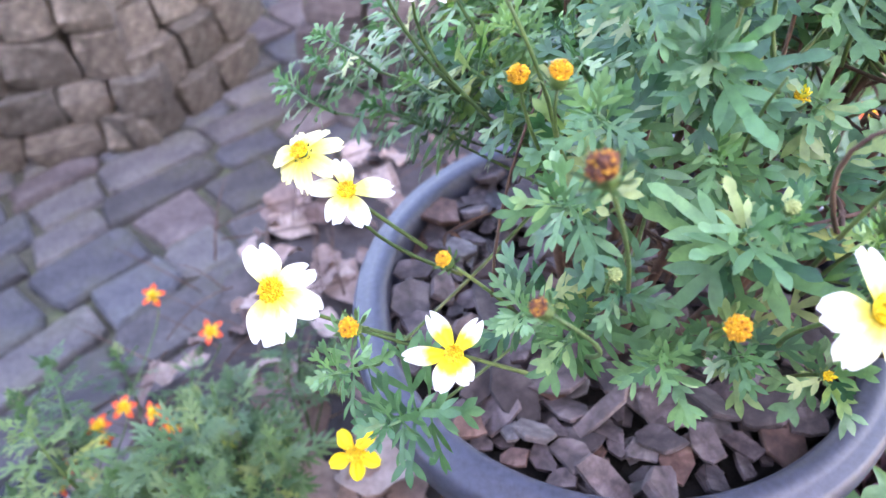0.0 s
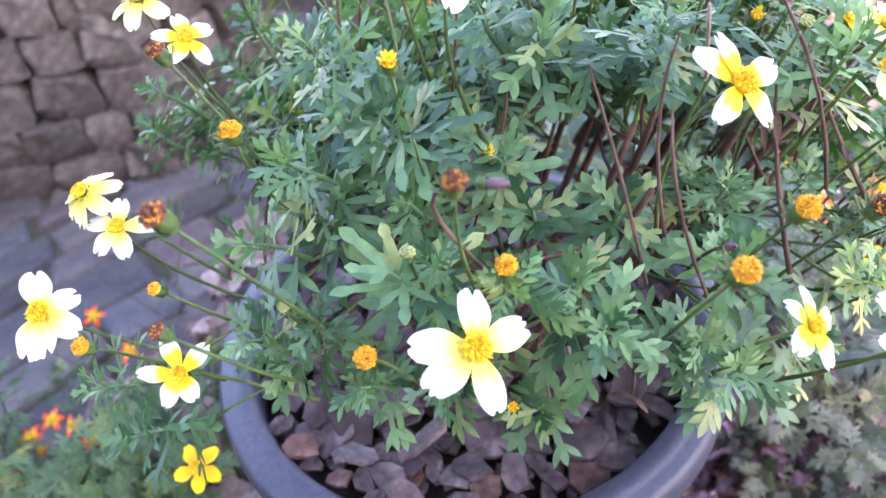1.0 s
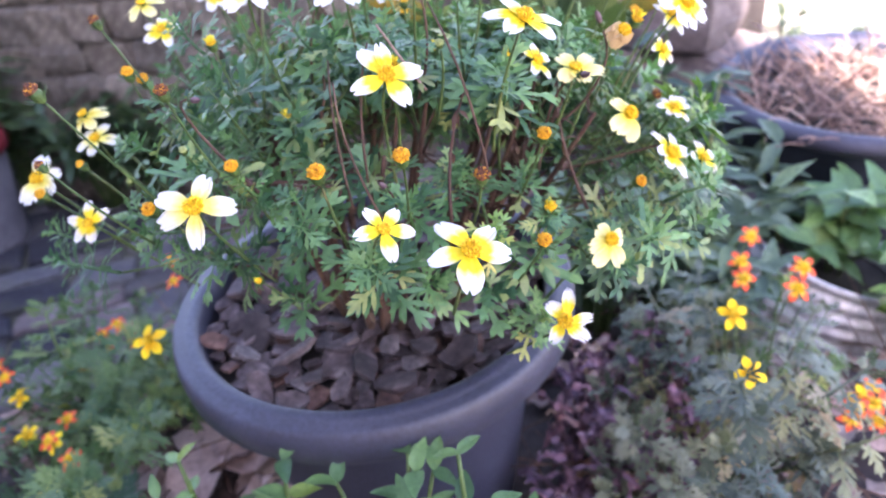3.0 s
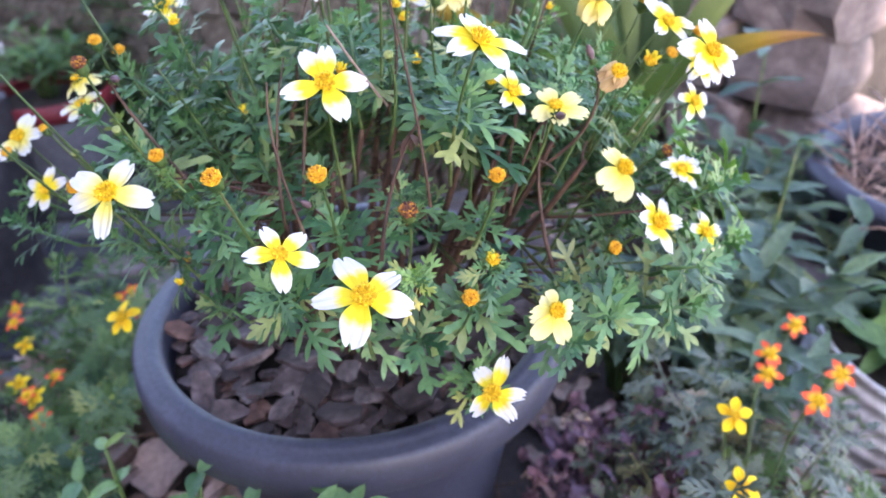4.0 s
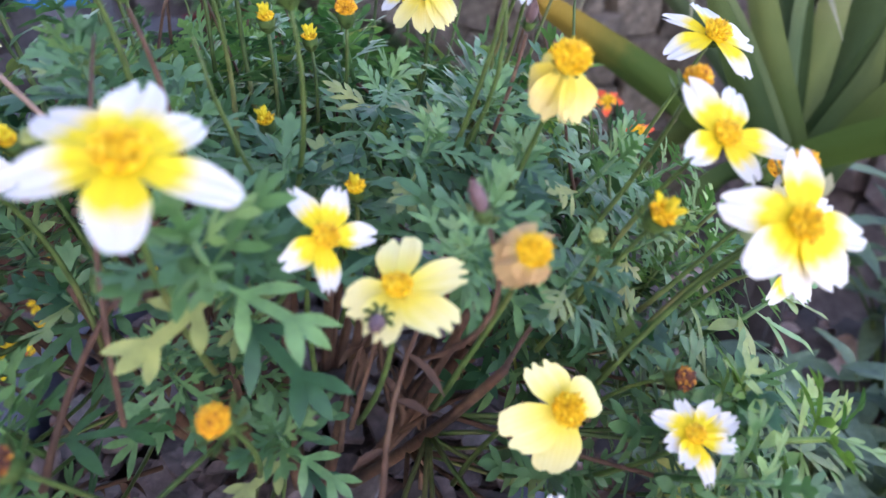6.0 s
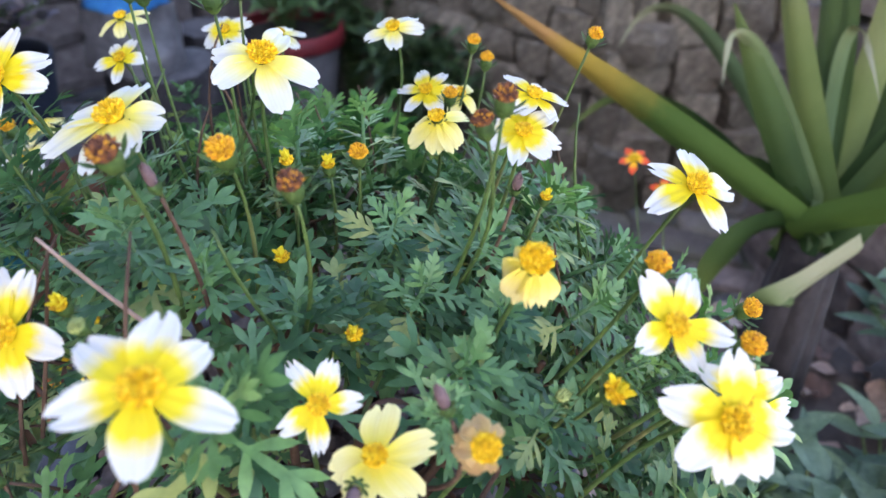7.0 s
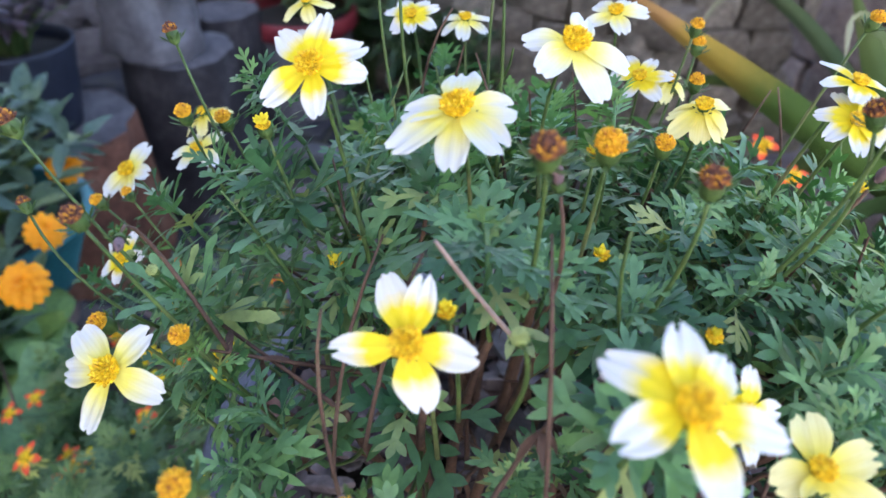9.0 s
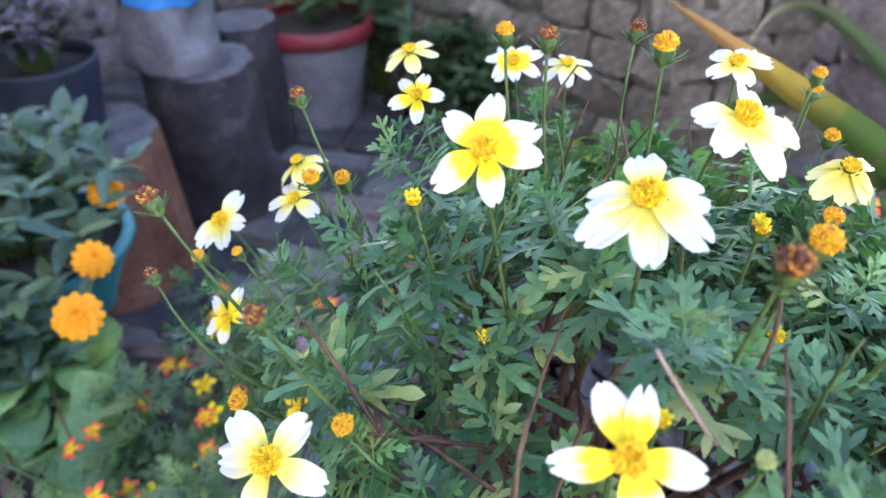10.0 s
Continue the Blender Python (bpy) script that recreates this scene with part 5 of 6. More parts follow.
def strap(tip, mid, width, material, label="", turn=None):
    """One leaf from the sheath through mid to its tip."""
    turn = RS.uniform(-0.5, 0.5) if turn is None else turn
    base = Vector((RS.uniform(-0.022, 0.022), RS.uniform(-0.022, 0.022), 0.20 + RS.uniform(-0.02, 0.02)))
    mid, tip = Vector(mid) - STRAP, Vector(tip) - STRAP
    pts = bend(base, mid * 2 - (base + tip) / 2, tip, 18)
    add_part("strap_leaf", strap_mesh(pts, width, material, turn, 0.35, "snapped" in label), agave, label)


bd = Build()
for k in range(9):
    a = 2.4 * k
    o = Vector((math.cos(a), math.sin(a), 0)) * (0.012 + 0.003 * (k % 3))
    tube(bd, [o * 1.5 + Vector((0, 0, -0.01)), o * 1.25 + Vector((0, 0, 0.09)), o + Vector((0, 0, 0.21))], [0.017, 0.016, 0.011], 8)
add_part("stem", bd.mesh("stem", M_STUMP_DARK), agave, "thick stem of sheathed leaf bases")
strap((-0.213, 0.276, 1.033), (-0.078, 0.372, 0.940), 0.039, M_STRAP_Y, "yellowing strap leaf with a brown tip", 0.0)
strap((-0.090, 0.461, 1.026), (-0.031, 0.468, 0.942), 0.028, M_STRAP_G)
strap((-0.200, 0.585, 1.20), (-0.050, 0.525, 0.970), 0.030, M_STRAP_L)
strap((-0.170, 0.700, 1.22), (-0.040, 0.575, 0.960), 0.030, M_STRAP_G)
strap((-0.120, 0.730, 1.24), (-0.010, 0.580, 0.950), 0.032, M_STRAP_L)
strap((0.031, 0.524, 0.962), (-0.041, 0.578, 0.987), 0.014, M_STRAP_P)
strap((0.046, 0.563, 0.975), (0.056, 0.512, 0.890), 0.044, M_STRAP_G)
strap((0.085, 0.472, 0.862), (0.066, 0.395, 0.818), 0.036, M_STRAP_P, "pale strap leaf bent over and snapped off", 0.3)
strap((-0.284, 0.534, 0.915), (-0.206, 0.559, 0.963), 0.020, M_STRAP_P)
strap((-0.266, 0.448, 0.827), (-0.190, 0.508, 0.885), 0.020, M_STRAP_G)
strap((-0.048, 0.413, 0.973), (-0.057, 0.465, 0.990), 0.016, M_STRAP_P)
strap((-0.050, 0.760, 1.20), (0.005, 0.610, 0.950), 0.038, M_STRAP_G)
strap((-0.180, 0.680, 1.16), (-0.045, 0.568, 0.949), 0.034, M_STRAP_G)
strap((0.10, 0.68, 1.20), (0.06, 0.57, 0.98), 0.038, M_STRAP_G)
strap((0.20, 0.62, 1.12), (0.11, 0.54, 0.97), 0.036, M_STRAP_L)
strap((-0.02, 0.40, 0.72), (0.00, 0.42, 0.83), 0.036, M_STRAP_G)
strap((-0.12, 0.47, 0.76), (-0.05, 0.48, 0.87), 0.034, M_STRAP_G)
strap((0.24, 0.46, 0.97), (0.13, 0.47, 0.93), 0.032, M_STRAP_Y)


# ---------------- round things ----------------
def turned(name, label, category, at, material, body, soil_r=0.0, soil_z=0.0, rim=None, rim_mat=None, group="", seg=40, tilt=None):
    t = thing(name, label, category, at, group)
    if tilt:
        t.rotation_euler = tilt
    bd = Build()
    lathe(bd, body, seg)
    add_part("pot_body", bd.mesh("pot_body", material), t)
    if rim:
        bd = Build()
        lathe(bd, rim, seg)
        add_part("rim", bd.mesh("rim", rim_mat or material), t)
    if soil_r:
        bd = Build()
        lathe(bd, [(0.001, soil_z + 0.004), (soil_r * 0.6, soil_z + 0.006), (soil_r, soil_z)], 24, 0.02, random.Random(9))
        add_part("soil_surface", bd.mesh("soil_surface", M_SOIL), t)
    return t


def pot_profile(r0, r1, hh, wall=0.006):
    return [(0.001, 0.0), (r0, 0.0), (r0 * 1.02, 0.01), (r1, hh - 0.01), (r1, hh), (r1 - wall, hh), (r1 - wall, hh - 0.02), (r0 - wall, 0.02), (0.001, 0.02)]


# ribbed tin bucket on the lower earth
rib = []
for i in range(49):
    z = 0.180 * i / 48
    rib.append((0.094 + 0.022 * z / 0.180 + 0.0026 * math.sin(i * 2 * math.pi / 6), z))
tin = turned("tin_bucket", "old ribbed galvanised tin bucket planted with green leaves", "bucket", (0.372, 0.495, bed_top(0.372, 0.495) - 0.004), M_TIN,
             [(0.001, 0.0)] + rib + [(0.001 + 0.115, 0.182)], 0.109, 0.160, [(0.1150, 0.178), (0.1190, 0.182), (0.1195, 0.187), (0.1165, 0.190), (0.1125, 0.186), (0.1110, 0.170), (0.1085, 0.14)], M_TIN, seg=56, tilt=(radians(-9), radians(15), 0))
leafy_plant("pot_plant", "light green leafy plant growing in the tin bucket", 0.415, 0.515, bed_top(0.395, 0.505) + 0.150, 0.08, 0.15, 9, 0.07, 0.036, M_LEAF_ROUND, 43)

# large planter behind on the open side
planter = turned("large_planter", "wide dark planter with a rolled rim, full of dry straw", "planter", (0.46, 0.88, bed_top(0.46, 0.88) - 0.015), M_NAVY,
                 pot_profile(0.17, 0.235, 0.305, 0.02), 0.212, 0.27, [(0.222, 0.29), (0.245, 0.29), (0.256, 0.298), (0.255, 0.31), (0.245, 0.32), (0.23, 0.318), (0.22, 0.305)], M_POT)

# log stumps, with pots and a bag on them
def stump(x, y, r, hh, material, label, seed, lean=(0, 0)):
    rnd = random.Random(seed)
    t = thing("log_stump", label, "log stump", (x, y, GROUND_Z), "upright log stumps")
    bd, seg, lev = Build(), 60, 10
    verts, faces = [], []
    for j in range(lev + 1):
        f = j / lev
        for k in range(seg):
            a = 2 * math.pi * k / seg
            rr = r * (1.16 - 0.16 * f) * (1 + 0.05 * math.sin(a * 3 + seed) + 0.028 * math.sin(a * 8 + seed * 2.3) + 0.014 * math.sin(a * 17 + seed) + 0.035 * noise.noise(Vector((math.cos(a) * 5, math.sin(a) * 5, f * 0.8 + seed))) + 0.018 * noise.noise(Vector((math.cos(a) * 22, math.sin(a) * 22, f * 2 + seed))))
            verts.append((rr * math.cos(a) + lean[0] * f, rr * math.sin(a) + lean[1] * f, hh * f))
    for j in range(lev):
        for k in range(seg):
            faces.append((j * seg + k, j * seg + (k + 1) % seg, (j + 1) * seg + (k + 1) % seg, (j + 1) * seg + k))
    bd.add(verts, faces)
    add_part("bark", bd.mesh("bark", material), t)
    bd = Build()
    top = verts[-seg:]
    tv = [(lean[0], lean[1], hh + 0.004)]
    for fr in (0.35, 0.7, 0.96, 1.0):
        tv += [(lean[0] + (v[0] - lean[0]) * fr, lean[1] + (v[1] - lean[1]) * fr, hh + (0.004 * math.sin(fr * 30) + 0.004 if fr < 1 else -0.002)) for v in top]
    tf = [(0, 1 + k, 1 + (k + 1) % seg) for k in range(seg)]
    for q in range(3):
        tf += [(1 + q * seg + k, 1 + (q + 1) * seg + k, 1 + (q + 1) * seg + (k + 1) % seg, 1 + q * seg + (k + 1) % seg) for k in range(seg)]
    bd.add(tv, tf)
    add_part("sawn_top", bd.mesh("sawn_top", M_STUMP_TOP), t, "grey weathered sawn end")
    return t


stump(-1.56, -0.09, 0.185, 0.40, M_STUMP_RED, "red-brown log stump with a grey sawn top under a pot", 1)
stump(-1.72, 0.27, 0.145, 0.46, M_STUMP, "upright grey log stump, a plastic bag standing on it", 2)
stump(-2.05, 0.51, 0.11, 0.44, M_STUMP_DARK, "low dark log stump behind the others", 3)
stump(-1.95, -0.28, 0.20, 0.45, M_STUMP, "grey log stump at the back", 4)
turned("plant_pot", "dark navy plastic pot with a wiry plant on a log stump", "pot", (-1.56, -0.12, GROUND_Z + 0.404), M_NAVY, pot_profile(0.095, 0.125, 0.20), 0.115, 0.17)
leafy_plant("pot_plant", "wiry grey-purple plant growing in the dark pot", -1.56, -0.12, GROUND_Z + 0.57, 0.17, 0.24, 60, 0.05, 0.022, M_LEAF_PURPLE, 31)

# bag
bag = thing("plastic_bag", "crumpled pale plastic bag with a blue print on a log stump", "bag", (-1.76, 0.22, GROUND_Z + 0.467))
for nm, mt, z0, z1, rr in (("bag_body", M_BAG, 0.0, 0.17, 0.152), ("bag_print", M_BLUE, 0.168, 0.30, 0.140)):
    bd, verts, faces, seg, lev = Build(), [], [], 28, 9
    for j in range(lev + 1):
        f = j / lev
        z = z0 + (z1 - z0) * f
        for k in range(seg):
            a = 2 * math.pi * k / seg
            q = rr * (1 - 0.25 * (z / 0.3) ** 2) * (1 + 0.22 * noise.noise(Vector((math.cos(a) * 2.5, math.sin(a) * 2.5, z * 12))) + 0.08 * noise.noise(Vector((math.cos(a) * 7, math.sin(a) * 7, z * 30))))
            verts.append((q * math.cos(a), q * 0.8 * math.sin(a), z))
    for j in range(lev):
        for k in range(seg):
            faces.append((j * seg + k, j * seg + (k + 1) % seg, (j + 1) * seg + (k + 1) % seg, (j + 1) * seg + k))
    if nm == "bag_print":
        verts.append((0, 0, 0.285))
        faces += [(lev * seg + k, lev * seg + (k + 1) % seg, len(verts) - 1) for k in range(seg)]
    bd.add(verts, faces)
    add_part(nm, bd.mesh(nm, mt), bag)

turned("plant_pot", "pale pot with a red rim, grassy plant in it", "pot", (-2.09, 0.78, GROUND_Z), M_PALE, pot_profile(0.14, 0.19, 0.34), 0.17, 0.36,
       [(0.185, 0.335), (0.205, 0.335), (0.21, 0.345), (0.21, 0.39), (0.20, 0.395), (0.188, 0.39)], M_RED)
leafy_plant("pot_plant", "green plant in the red-rimmed pot", -2.09, 0.78, GROUND_Z + 0.38, 0.17, 0.25, 26, 0.09, 0.02, M_LEAF_ROUND, 32)

for wx, wy, wr, wh, wseed in ((-2.42, 0.98, 0.20, 0.62, 71), (-2.12, 1.06, 0.17, 0.72, 72), (-1.80, 1.10, 0.15, 0.58, 73), (-1.58, 1.13, 0.13, 0.50, 74)):
    leafy_plant("shrub", "dark green leafy shrub at the foot of the stone wall", wx, wy, GROUND_Z, wr, wh, 26, 0.11, 0.035, M_LEAF_DARK, wseed, group="shrubs along the wall")

leafy_plant("shrub", "pale dry shrub in full sun behind the large planter", 0.66, 1.42, 0.0, 0.20, 0.95, 40, 0.07, 0.03, M_LEAF_DULL, 75)
leafy_plant("shrub", "pale dry shrub in full sun near the end of the wall", 0.36, 1.72, 0.0, 0.18, 0.80, 34, 0.07, 0.03, M_LEAF_DULL, 76)

# marigolds in a teal pot, and round-leaved plants in front of it
turned("plant_pot", "teal plastic pot with orange marigolds", "pot", (-0.745, -0.262, BED_Z), M_TEAL, pot_profile(0.095, 0.135, 0.11), 0.125, 0.09,
       [(0.128, 0.10), (0.142, 0.10), (0.145, 0.106), (0.142, 0.116), (0.13, 0.114)], M_TEAL)
mari = leafy_plant("marigold", "marigold plant with round orange flower heads in the teal pot", -0.76, -0.26, BED_Z + 0.09, 0.17, 0.20, 90, 0.055, 0.022, M_LEAF_GREY, 33, "flowering plant")
P_MARI = [petal_mesh("petal", M_PETAL_MARI, 230 + i, 0.022, 0.012, 0.05, 0.1, 0.3, 0.3) for i in range(3)]


def marigold(x, y, z, n, size):
    m = Matrix.Translation(Vector((x, y, z)) - mari.location) @ frame_of(n, SEEDS.uniform(0, 6)) @ Matrix.Scale(size, 4)
    hd = add_part("flower", DISC_BIG, mari, "full orange marigold head", m)
    for ring, (cnt, tl, sc) in enumerate(((13, -0.15, 1.15), (11, 0.2, 1.0), (9, 0.5, 0.8), (7, 0.85, 0.6))):
        for k in range(cnt):
            a = 2 * math.pi * (k + 0.5 * ring) / cnt
            add_part("petal", P_MARI[k % 3], hd, "", Matrix.Rotation(a, 4, "Z") @ Matrix.Translation((0, 0, 0.0016 * ring)) @ Matrix.Rotation(tl + SEEDS.uniform(-0.1, 0.1), 4, "X") @ Matrix.Scale(sc, 4))
    add_part("calyx", CALYX_BIG, hd)
    stalk(mari, (x, y, z), n, mari.location + Vector(((x - mari.location.x) * 0.4, (y - mari.location.y) * 0.4, 0.03)), M_STALK, 0.0016)


marigold(-0.459, -0.226, 0.742, (0.5, -0.1, 0.85), 0.95)
marigold(-0.555, -0.190, 0.738, (0.6, 0.2, 0.7), 0.85)
marigold(-0.700, -0.143, 0.738, (0.5, 0.2, 0.8), 0.9)
marigold(-0.72, -0.20, 0.712, (0.3, 0.3, 0.8), 0.65)
leafy_plant("round_leaf_plant", "low plant with pale round leaves at the front of the bed", -0.52, -0.29, BED_Z, 0.07, 0.09, 8, 0.075, 0.07, M_LEAF_ROUND, 34)
leafy_plant("round_leaf_plant", "low plant with pale round leaves beside the bedding flowers", -0.42, -0.28, BED_Z, 0.06, 0.09, 7, 0.06, 0.055, M_LEAF_ROUND, 35)

# grey-green leafy plants right and behind
leafy_plant("sage_plant", "grey-green leafy plant hiding the teal pot", -0.585, -0.31, BED_Z, 0.085, 0.19, 44, 0.05, 0.022, M_LEAF_GREY, 42, group="grey-green leafy plants")
leafy_plant("sage_plant", "grey-green leafy plant behind the pot", 0.235, 0.44, bed_top(0.235, 0.44), 0.09, BED_Z - bed_top(0.235, 0.44) + 0.32, 26, 0.058, 0.020, M_LEAF_GREY, 36, group="grey-green leafy plants")
leafy_plant("sage_plant", "grey-green leafy plant between the pots", 0.33, 0.62, bed_top(0.33, 0.62), 0.09, BED_Z - bed_top(0.33, 0.62) + 0.20, 16, 0.065, 0.024, M_LEAF_GREY, 37, group="grey-green leafy plants")
leafy_plant("sage_plant", "grey-green leafy plant near the tin bucket", 0.58, 0.42, bed_top(0.58, 0.42), 0.13, BED_Z - bed_top(0.58, 0.42) + 0.18, 16, 0.085, 0.05, M_LEAF_ROUND, 38, group="grey-green leafy plants")
leafy_plant("sage_plant", "grey-green leafy plant close behind the black pot", 0.265, 0.275, bed_top(0.265, 0.275), 0.065, BED_Z - bed_top(0.265, 0.275) + 0.23, 16, 0.055, 0.019, M_LEAF_GREY, 45, group="grey-green leafy plants")
leafy_plant("sage_plant", "grey-green leafy plant against the large planter", 0.19, 0.93, bed_top(0.19, 0.93), 0.12, BED_Z - bed_top(0.19, 0.93) + 0.20, 13, 0.072, 0.026, M_LEAF_GREY, 44, group="grey-green leafy plants")
leafy_plant("sage_plant", "grey-green leafy plant by the planter", 0.15, 0.72, bed_top(0.15, 0.72), 0.12, BED_Z - bed_top(0.15, 0.72) + 0.34, 15, 0.075, 0.027, M_LEAF_GREY, 39, group="grey-green leafy plants")
leafy_plant("sage_plant", "grey-green leafy plant at the bed's edge", 0.13, 0.31, bed_top(0.13, 0.31), 0.09, BED_Z - bed_top(0.13, 0.31) + 0.26, 20, 0.06, 0.021, M_LEAF_GREY, 40, group="grey-green leafy plants")
leafy_plant("sage_plant", "grey-green leafy plant in front of the strap leaves", 0.21, 0.35, bed_top(0.21, 0.35), 0.07, BED_Z - bed_top(0.21, 0.35) + 0.27, 16, 0.058, 0.021, M_LEAF_GREY, 41, group="grey-green leafy plants")


def withered_plant(x, y, r, hgt, count, seed):
    """A dead plant: dark thin stems, some fallen over, with shrivelled leaves."""
    rnd = random.Random(seed)
    pl = thing("withered_plant", "withered dark purple-brown plant against the black pot", "dead plant", (x, y, bed_top(x, y)), "withered plants")
    for k in range(count):
        a, q = rnd.uniform(0, 6.28), r * math.sqrt(rnd.random())
        p = Vector((q * math.cos(a), q * math.sin(a), 0))
        d = Vector((rnd.uniform(-0.06, 0.06), rnd.uniform(-0.06, 0.06), hgt * rnd.uniform(0.3, 1.0)))
        bd = Build()
        pts = bend(p, p + d * 0.6 + Vector((rnd.uniform(-0.02, 0.02), rnd.uniform(-0.02, 0.02), 0.02)), p + d, 6)
        tube(bd, pts, [0.0016, 0.0014, 0.0012, 0.0010, 0.0008, 0.0006], 5)
        for j in range(7):
            c = pts[rnd.randrange(1, 6)]
            bd.tone = rnd.random()
            m = Matrix.Translation(c) @ Matrix.Rotation(rnd.uniform(0, 6.28), 4, "Z") @ Matrix.Rotation(rnd.uniform(-1.2, 0.6), 4, "X")
            broad_leaf(bd, m, rnd.uniform(0.012, 0.030), rnd.uniform(0.004, 0.011), rnd.random() * 6, 0.35)
        add_part("dead_stem", bd.mesh("dead_stem", M_LEAF_DEAD), pl)


withered_plant(0.205, 0.055, 0.050, 0.15, 54, 51)
withered_plant(0.225, -0.010, 0.050, 0.12, 46, 52)
withered_plant(0.240, 0.085, 0.045, 0.17, 40, 54)
withered_plant(0.248, -0.055, 0.045, 0.14, 36, 55)
withered_plant(0.190, 0.130, 0.045, 0.15, 26, 53)

# squared grey stone lying between the plants
rs_ = random.Random(61)
block = thing("stone_block", "squared grey stone block lying among the plants", "stone", (0.275, 0.60, bed_top(0.275, 0.60) - 0.01))
add_part("block", slab_block("block", M_STUMP_TOP, [(-0.055, -0.04), (0.0, -0.043), (0.052, -0.04), (0.056, 0.06), (0.0, 0.063), (-0.05, 0.058)], -0.02, 0.21, 0.006, rs_, 0.05), block, "", Matrix.Rotation(radians(-14), 4, "Z"))

# ---------------- litter on the bed ----------------
RL = random.Random(21)
litter = tagged(new("leaf_litter"), "dry brown leaves and twigs strewn on the bed", "leaf litter", kind="stuff")
bd = Build()
for k in range(900):
    x, y = RL.uniform(-0.6, 0.75), RL.uniform(-0.45, 0.7)
    if not in_bed(x, y) or math.hypot(x, y) < 0.125:
        continue
    m = Matrix.Translation((x, y, bed_top(x, y) + RL.uniform(0.004, 0.02))) @ Matrix.Rotation(RL.uniform(0, 6.28), 4, "Z") @ Matrix.Rotation(RL.uniform(-0.6, 0.6), 4, "X") @ Matrix.Rotation(RL.uniform(-0.6, 0.6), 4, "Y")
    bd.tone = RL.random()
    broad_leaf(bd, m, RL.uniform(0.025, 0.075), RL.uniform(0.015, 0.045), RL.random() * 6, 0.18)
for x, y, sz in ((-0.215, -0.06, 0.10), (-0.19, -0.125, 0.09), (-0.225, 0.0, 0.09), (-0.27, -0.085, 0.11), (-0.285, -0.05, 0.12), (-0.20, -0.09, 0.11), (-0.32, -0.02, 0.09), (-0.23, -0.15, 0.10), (-0.25, 0.03, 0.10), (0.24, -0.05, 0.08), (0.27, 0.02, 0.09), (0.22, -0.16, 0.08)):
    m = Matrix.Translation((x, y, bed_top(x, y) + 0.03)) @ Matrix.Rotation(RL.uniform(0, 6.28), 4, "Z") @ Matrix.Rotation(RL.uniform(-0.4, 0.4), 4, "X") @ Matrix.Rotation(RL.uniform(-0.5, 0.5), 4, "Y")
    broad_leaf(bd, m, sz, sz * 0.7, RL.random() * 6, 0.15)
me = bd.mesh("leaf_litter", M_LITTER)
litter_mesh = new("dry_leaves", me)
litter_mesh.parent = litter
tagged(litter_mesh, kind="stuff")
bd = Build()
for k in range(420):
    x, y = RL.uniform(-0.45, 0.6), RL.uniform(-0.4, 0.5)
    if not in_bed(x, y) or math.hypot(x, y) < 0.13:
        continue
    a, ln = RL.uniform(0, 6.28), RL.uniform(0.05, 0.16)
    z = bed_top(x, y) + RL.uniform(0.005, 0.05)
    d = Vector((math.cos(a), math.sin(a), RL.uniform(-0.2, 0.3))) * ln
    p = Vector((x, y, z))
    tube(bd, bend(p, p + d * 0.5 + Vector((0, 0, RL.uniform(-0.01, 0.03))), p + d, 5), [0.0014, 0.0012, 0.0011, 0.001, 0.0007], 4)
tw = new("dry_twigs", bd.mesh("dry_twigs", M_STALK_BROWN))
tw.parent = litter
tagged(tw, kind="stuff")

# dry straw in the large planter
bd = Build()
for k in range(320):
    a, q = RL.uniform(0, 6.28), 0.205 * math.sqrt(RL.random())
    p = Vector((q * math.cos(a), q * math.sin(a), 0.27))
    d = Vector((RL.uniform(-0.12, 0.12), RL.uniform(-0.12, 0.12), RL.uniform(0.02, 0.09)))
    tube(bd, bend(p, p + d * 0.6 + Vector((0, 0, 0.02)), p + d, 4), [0.002, 0.0018, 0.0014, 0.001], 4)
tagged(add_part("dry_straw", bd.mesh("dry_straw", M_LITTER), tagged(planter)), kind="stuff")

# ---------------- stones ----------------
RW = random.Random(8)


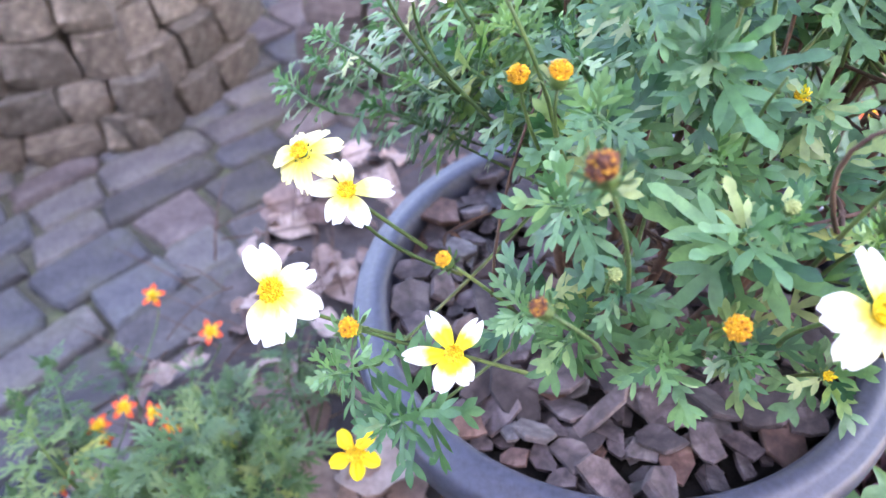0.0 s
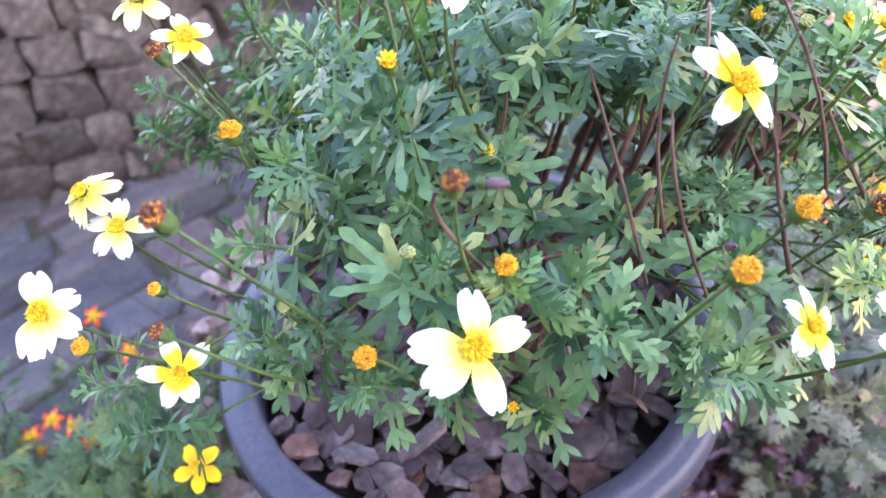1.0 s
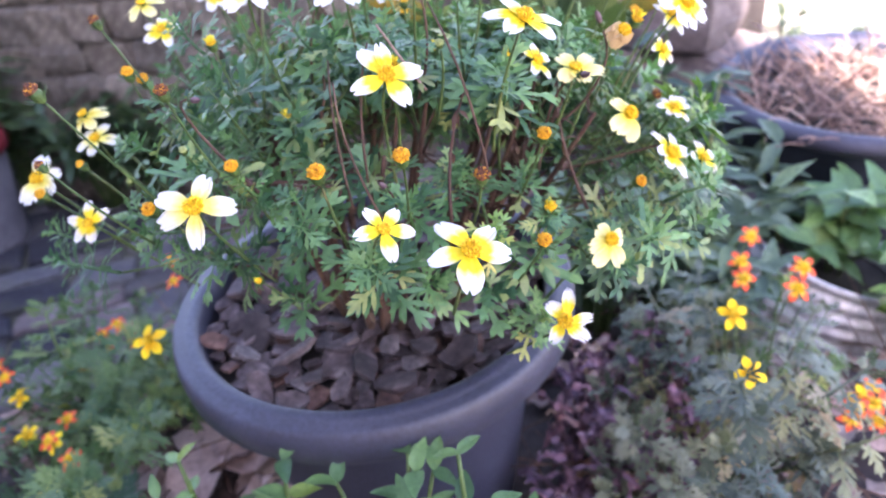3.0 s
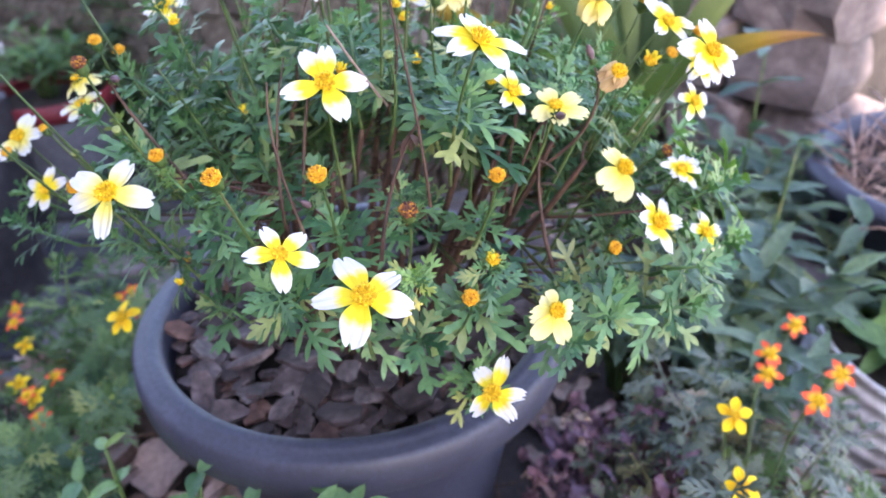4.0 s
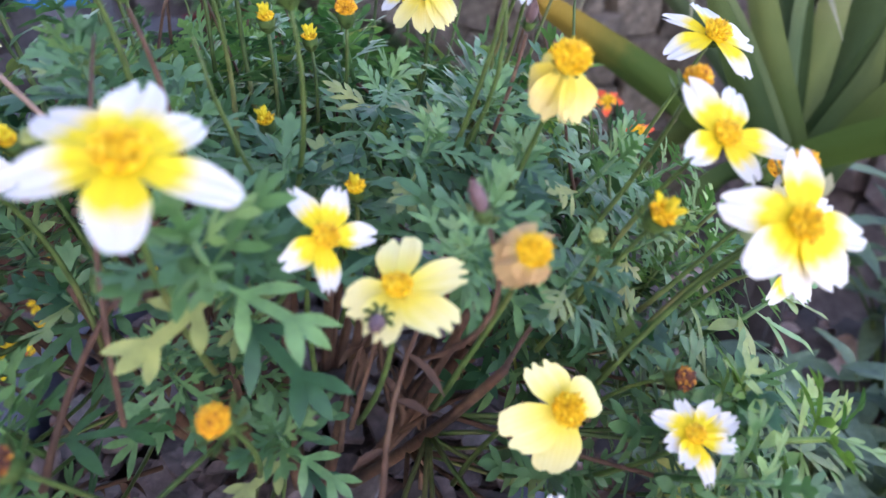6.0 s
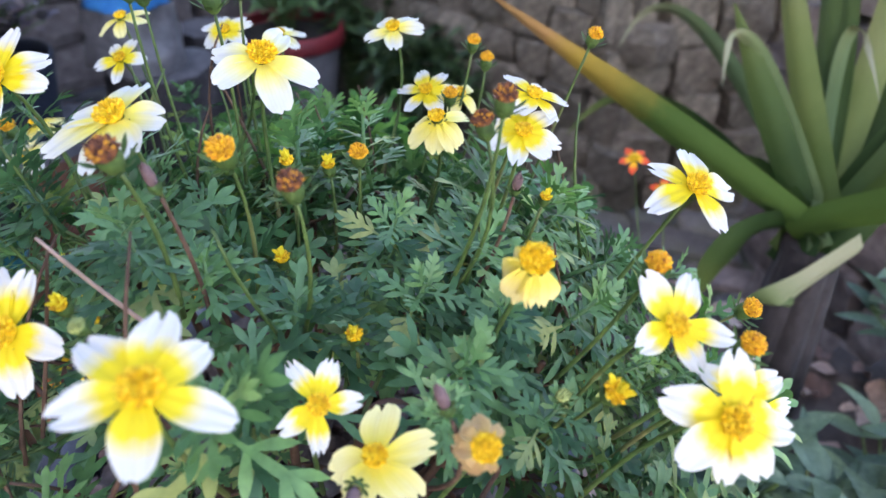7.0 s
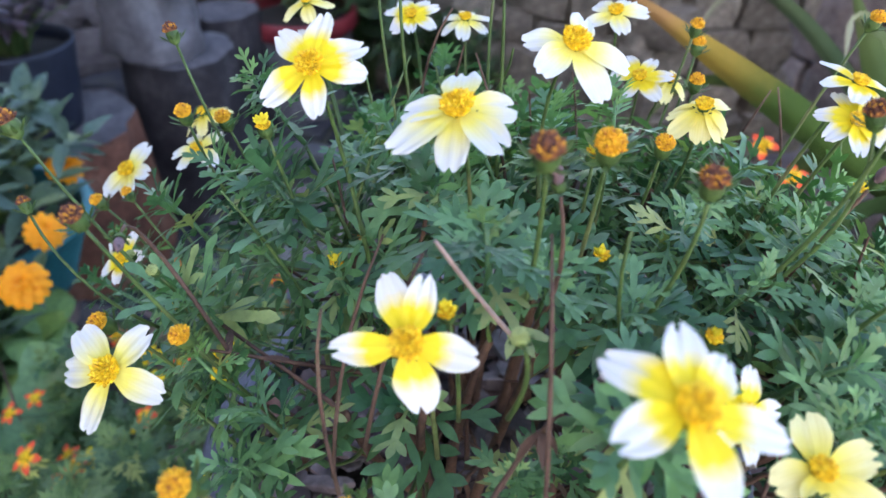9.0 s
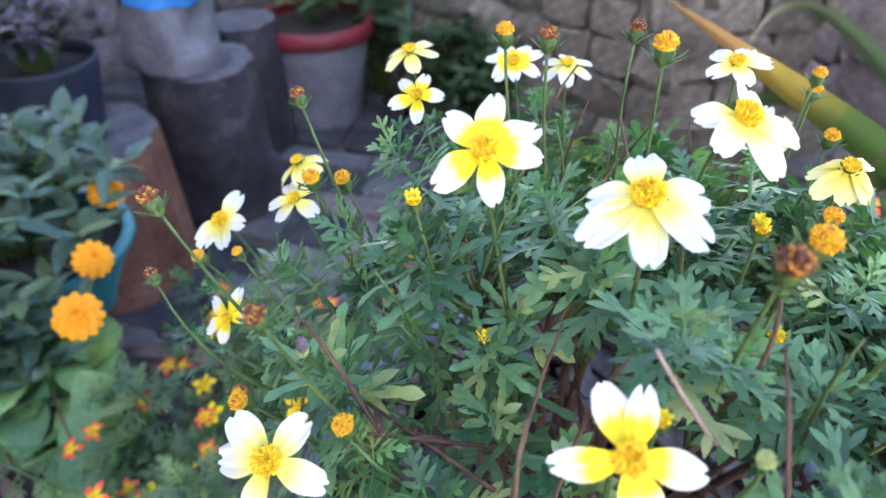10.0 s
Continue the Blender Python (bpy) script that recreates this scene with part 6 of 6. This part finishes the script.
def block_wall(name, label, p0, p1, z0, z1, material, course, depth, seed, lean=0.06):
    """A dry stone wall of stacked blocks before a dark filling."""
    rnd = random.Random(seed)
    w = thing(name, label, "wall", (p0[0], p0[1], 0), kind="structure")
    a, b = Vector((*p0, 0)), Vector((*p1, 0))
    d = (b - a).normalized()
    nrm = Vector((d.y, -d.x, 0))
    ln = (b - a).length
    bd = Build()
    q = [a - nrm * (depth * 0.35), b - nrm * (depth * 0.35), b - nrm * (depth * 0.35 + 0.25), a - nrm * (depth * 0.35 + 0.25)]
    vs2 = [Vector((p.x, p.y, z0)) - a for p in q] + [Vector((p.x, p.y, z1 - 0.02)) - a for p in q]
    bd.add(vs2, [(0, 1, 5, 4), (1, 2, 6, 5), (2, 3, 7, 6), (3, 0, 4, 7), (4, 5, 6, 7)])
    add_part("filling", bd.mesh("filling", M_SOIL, False), w)
    pool = [stone_mesh("stone", material, seed * 10 + i, 1, 1, 1) for i in range(10)]
    z, row = z0, 0
    while z < z1:
        hh = course * rnd.uniform(0.85, 1.15)
        s = -rnd.uniform(0.0, 0.15)
        while s < ln:
            wd = rnd.uniform(1.0, 1.75) * course
            c = a + d * (s + wd / 2) - nrm * (lean * (z - z0) / 0.5 + rnd.uniform(-0.012, 0.02))
            c.z = z + hh / 2
            m = Matrix.Translation(c - a) @ Matrix.Rotation(math.atan2(d.y, d.x) + rnd.uniform(-0.06, 0.06), 4, "Z") @ Matrix.Rotation(rnd.uniform(-0.08, 0.08), 4, "Y") @ Matrix.Rotation(rnd.uniform(-0.05, 0.05), 4, "X") @ Matrix.Diagonal((wd * 0.98, depth, hh * 0.99, 1))
            add_part("stone", rnd.choice(pool), w, "", m)
            s += wd + rnd.uniform(0.0, 0.016)
        z += hh
        row += 1
    return w


block_wall("wall_north", "dry-stacked wall of rough grey-brown stone blocks", (-2.7, 1.06), (-1.06, 1.39), GROUND_Z, 0.88, M_STONE, 0.125, 0.20, 3)
block_wall("wall_return", "dry-stacked grey-brown stone wall turning away from the paving", (-1.06, 1.40), (-0.86, 1.78), GROUND_Z, 0.85, M_STONE, 0.125, 0.20, 5)
block_wall("wall_east", "low wall of pinkish grey stone blocks behind the strap leaves", (-0.42, 1.44), (0.17, 1.23), GROUND_Z, 0.80, M_STONE_PINK, 0.16, 0.22, 4, 0.0)

# added wall: hides the pale ground and gives the left background its darkness
block_wall("wall_west", "added weathered stone wall closing the yard as a dark backdrop", (-2.95, -2.2), (-2.95, 1.0), GROUND_Z, 1.25, M_STONE_PINK, 0.20, 0.22, 9, 0.0)
block_wall("wall_far", "weathered pinkish stone wall at the far side of the paving", (-2.3, 2.85), (-0.10, 2.35), GROUND_Z, 1.0, M_STONE_PINK, 0.16, 0.22, 6, 0.0)

# paving slabs in slanting rows, each with broken corners
ANG = radians(42)
ux, uy = Vector((math.cos(ANG), math.sin(ANG))), Vector((-math.sin(ANG), math.cos(ANG)))
org, laid, v = Vector((-1.2, 0.7)), 0, -2.4
while v < 2.6:
    hh = RW.choice((0.12, 0.15, 0.18, 0.22, 0.26))
    u = -2.6 - RW.uniform(0, 0.3)
    while u < 2.6:
        wd = RW.uniform(0.15, 0.40)
        g = RW.uniform(0.004, 0.012)
        cut = [RW.uniform(0.004, 0.034) for _ in range(8)]
        x0, x1, y0, y1 = u + g, u + wd - g, v + g, v + hh - g
        ring = [(x0 + cut[0], y0), (x1 - cut[1], y0), (x1, y0 + cut[2]), (x1, y1 - cut[3]), (x1 - cut[4], y1), (x0 + cut[5], y1), (x0, y1 - cut[6]), (x0, y0 + cut[7])]
        pts = []
        for a, b in ring:
            p = org + ux * (a + RW.uniform(-0.014, 0.014)) + uy * (b + RW.uniform(-0.012, 0.012) + 0.03 * math.sin(a * 4.0))
            pts.append((p.x, p.y))
        c = org + ux * (u + wd / 2) + uy * (v + hh / 2)
        if -4.0 < c.x < 0.7 and -1.4 < c.y < 3.2 and not in_bed(c.x, c.y):
            stone_mat = RW.choice((M_SLAB, M_SLAB, M_SLATE, M_SLATE, M_STONE_PINK))
            # slabs towards the stumps and far left mostly get the slate with painted-in shade
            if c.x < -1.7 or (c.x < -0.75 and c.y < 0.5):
                stone_mat = M_SLATE_SHADED if RW.random() < (0.85 if c.y < 0.3 or c.x < -1.7 else 0.4) else stone_mat
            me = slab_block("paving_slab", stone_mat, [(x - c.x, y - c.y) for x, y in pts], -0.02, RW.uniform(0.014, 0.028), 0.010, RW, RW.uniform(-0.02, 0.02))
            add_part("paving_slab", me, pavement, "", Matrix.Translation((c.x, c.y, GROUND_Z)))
            laid += 1
        u += wd
    v += hh

# bark mulch in the pot
mulch = thing("bark_mulch", "purplish brown bark chips on the soil in the black pot", "bark chips", (0, 0, RIM_Z - 0.03))
CHIPS = [chip_mesh(300 + i) for i in range(22)]
placed = []
# a bed of small pieces, then larger ones lying over them
for layer, count, near, size in ((0, 300, 0.0, (0.5, 0.9)), (1, 900, 0.0135, (0.6, 1.0)), (2, 160, 0.021, (0.8, 1.3))):
    for k in range(count):
        a, q = RW.uniform(0, 6.28), 0.141 * math.sqrt(RW.random())
        p = Vector((q * math.cos(a), q * math.sin(a), 0.005 + 0.0060 * layer + RW.uniform(-0.001, 0.003)))
        if layer and any((p.xy - o.xy).length < near for o in placed if o.z > 0.003 + 0.0058 * layer):
            continue
        placed.append(p)
        big = RW.uniform(*size)
        lean = 0.32 + 0.2 * (layer == 2)
        m = Matrix.Translation(p) @ Matrix.Rotation(RW.uniform(0, 6.28), 4, "Z") @ Matrix.Rotation(RW.uniform(-lean, lean), 4, "X") @ Matrix.Rotation(RW.uniform(-lean, lean), 4, "Y") @ Matrix.Scale(big, 4)
        add_part("bark_chip", RW.choice(CHIPS), mulch, "", m)
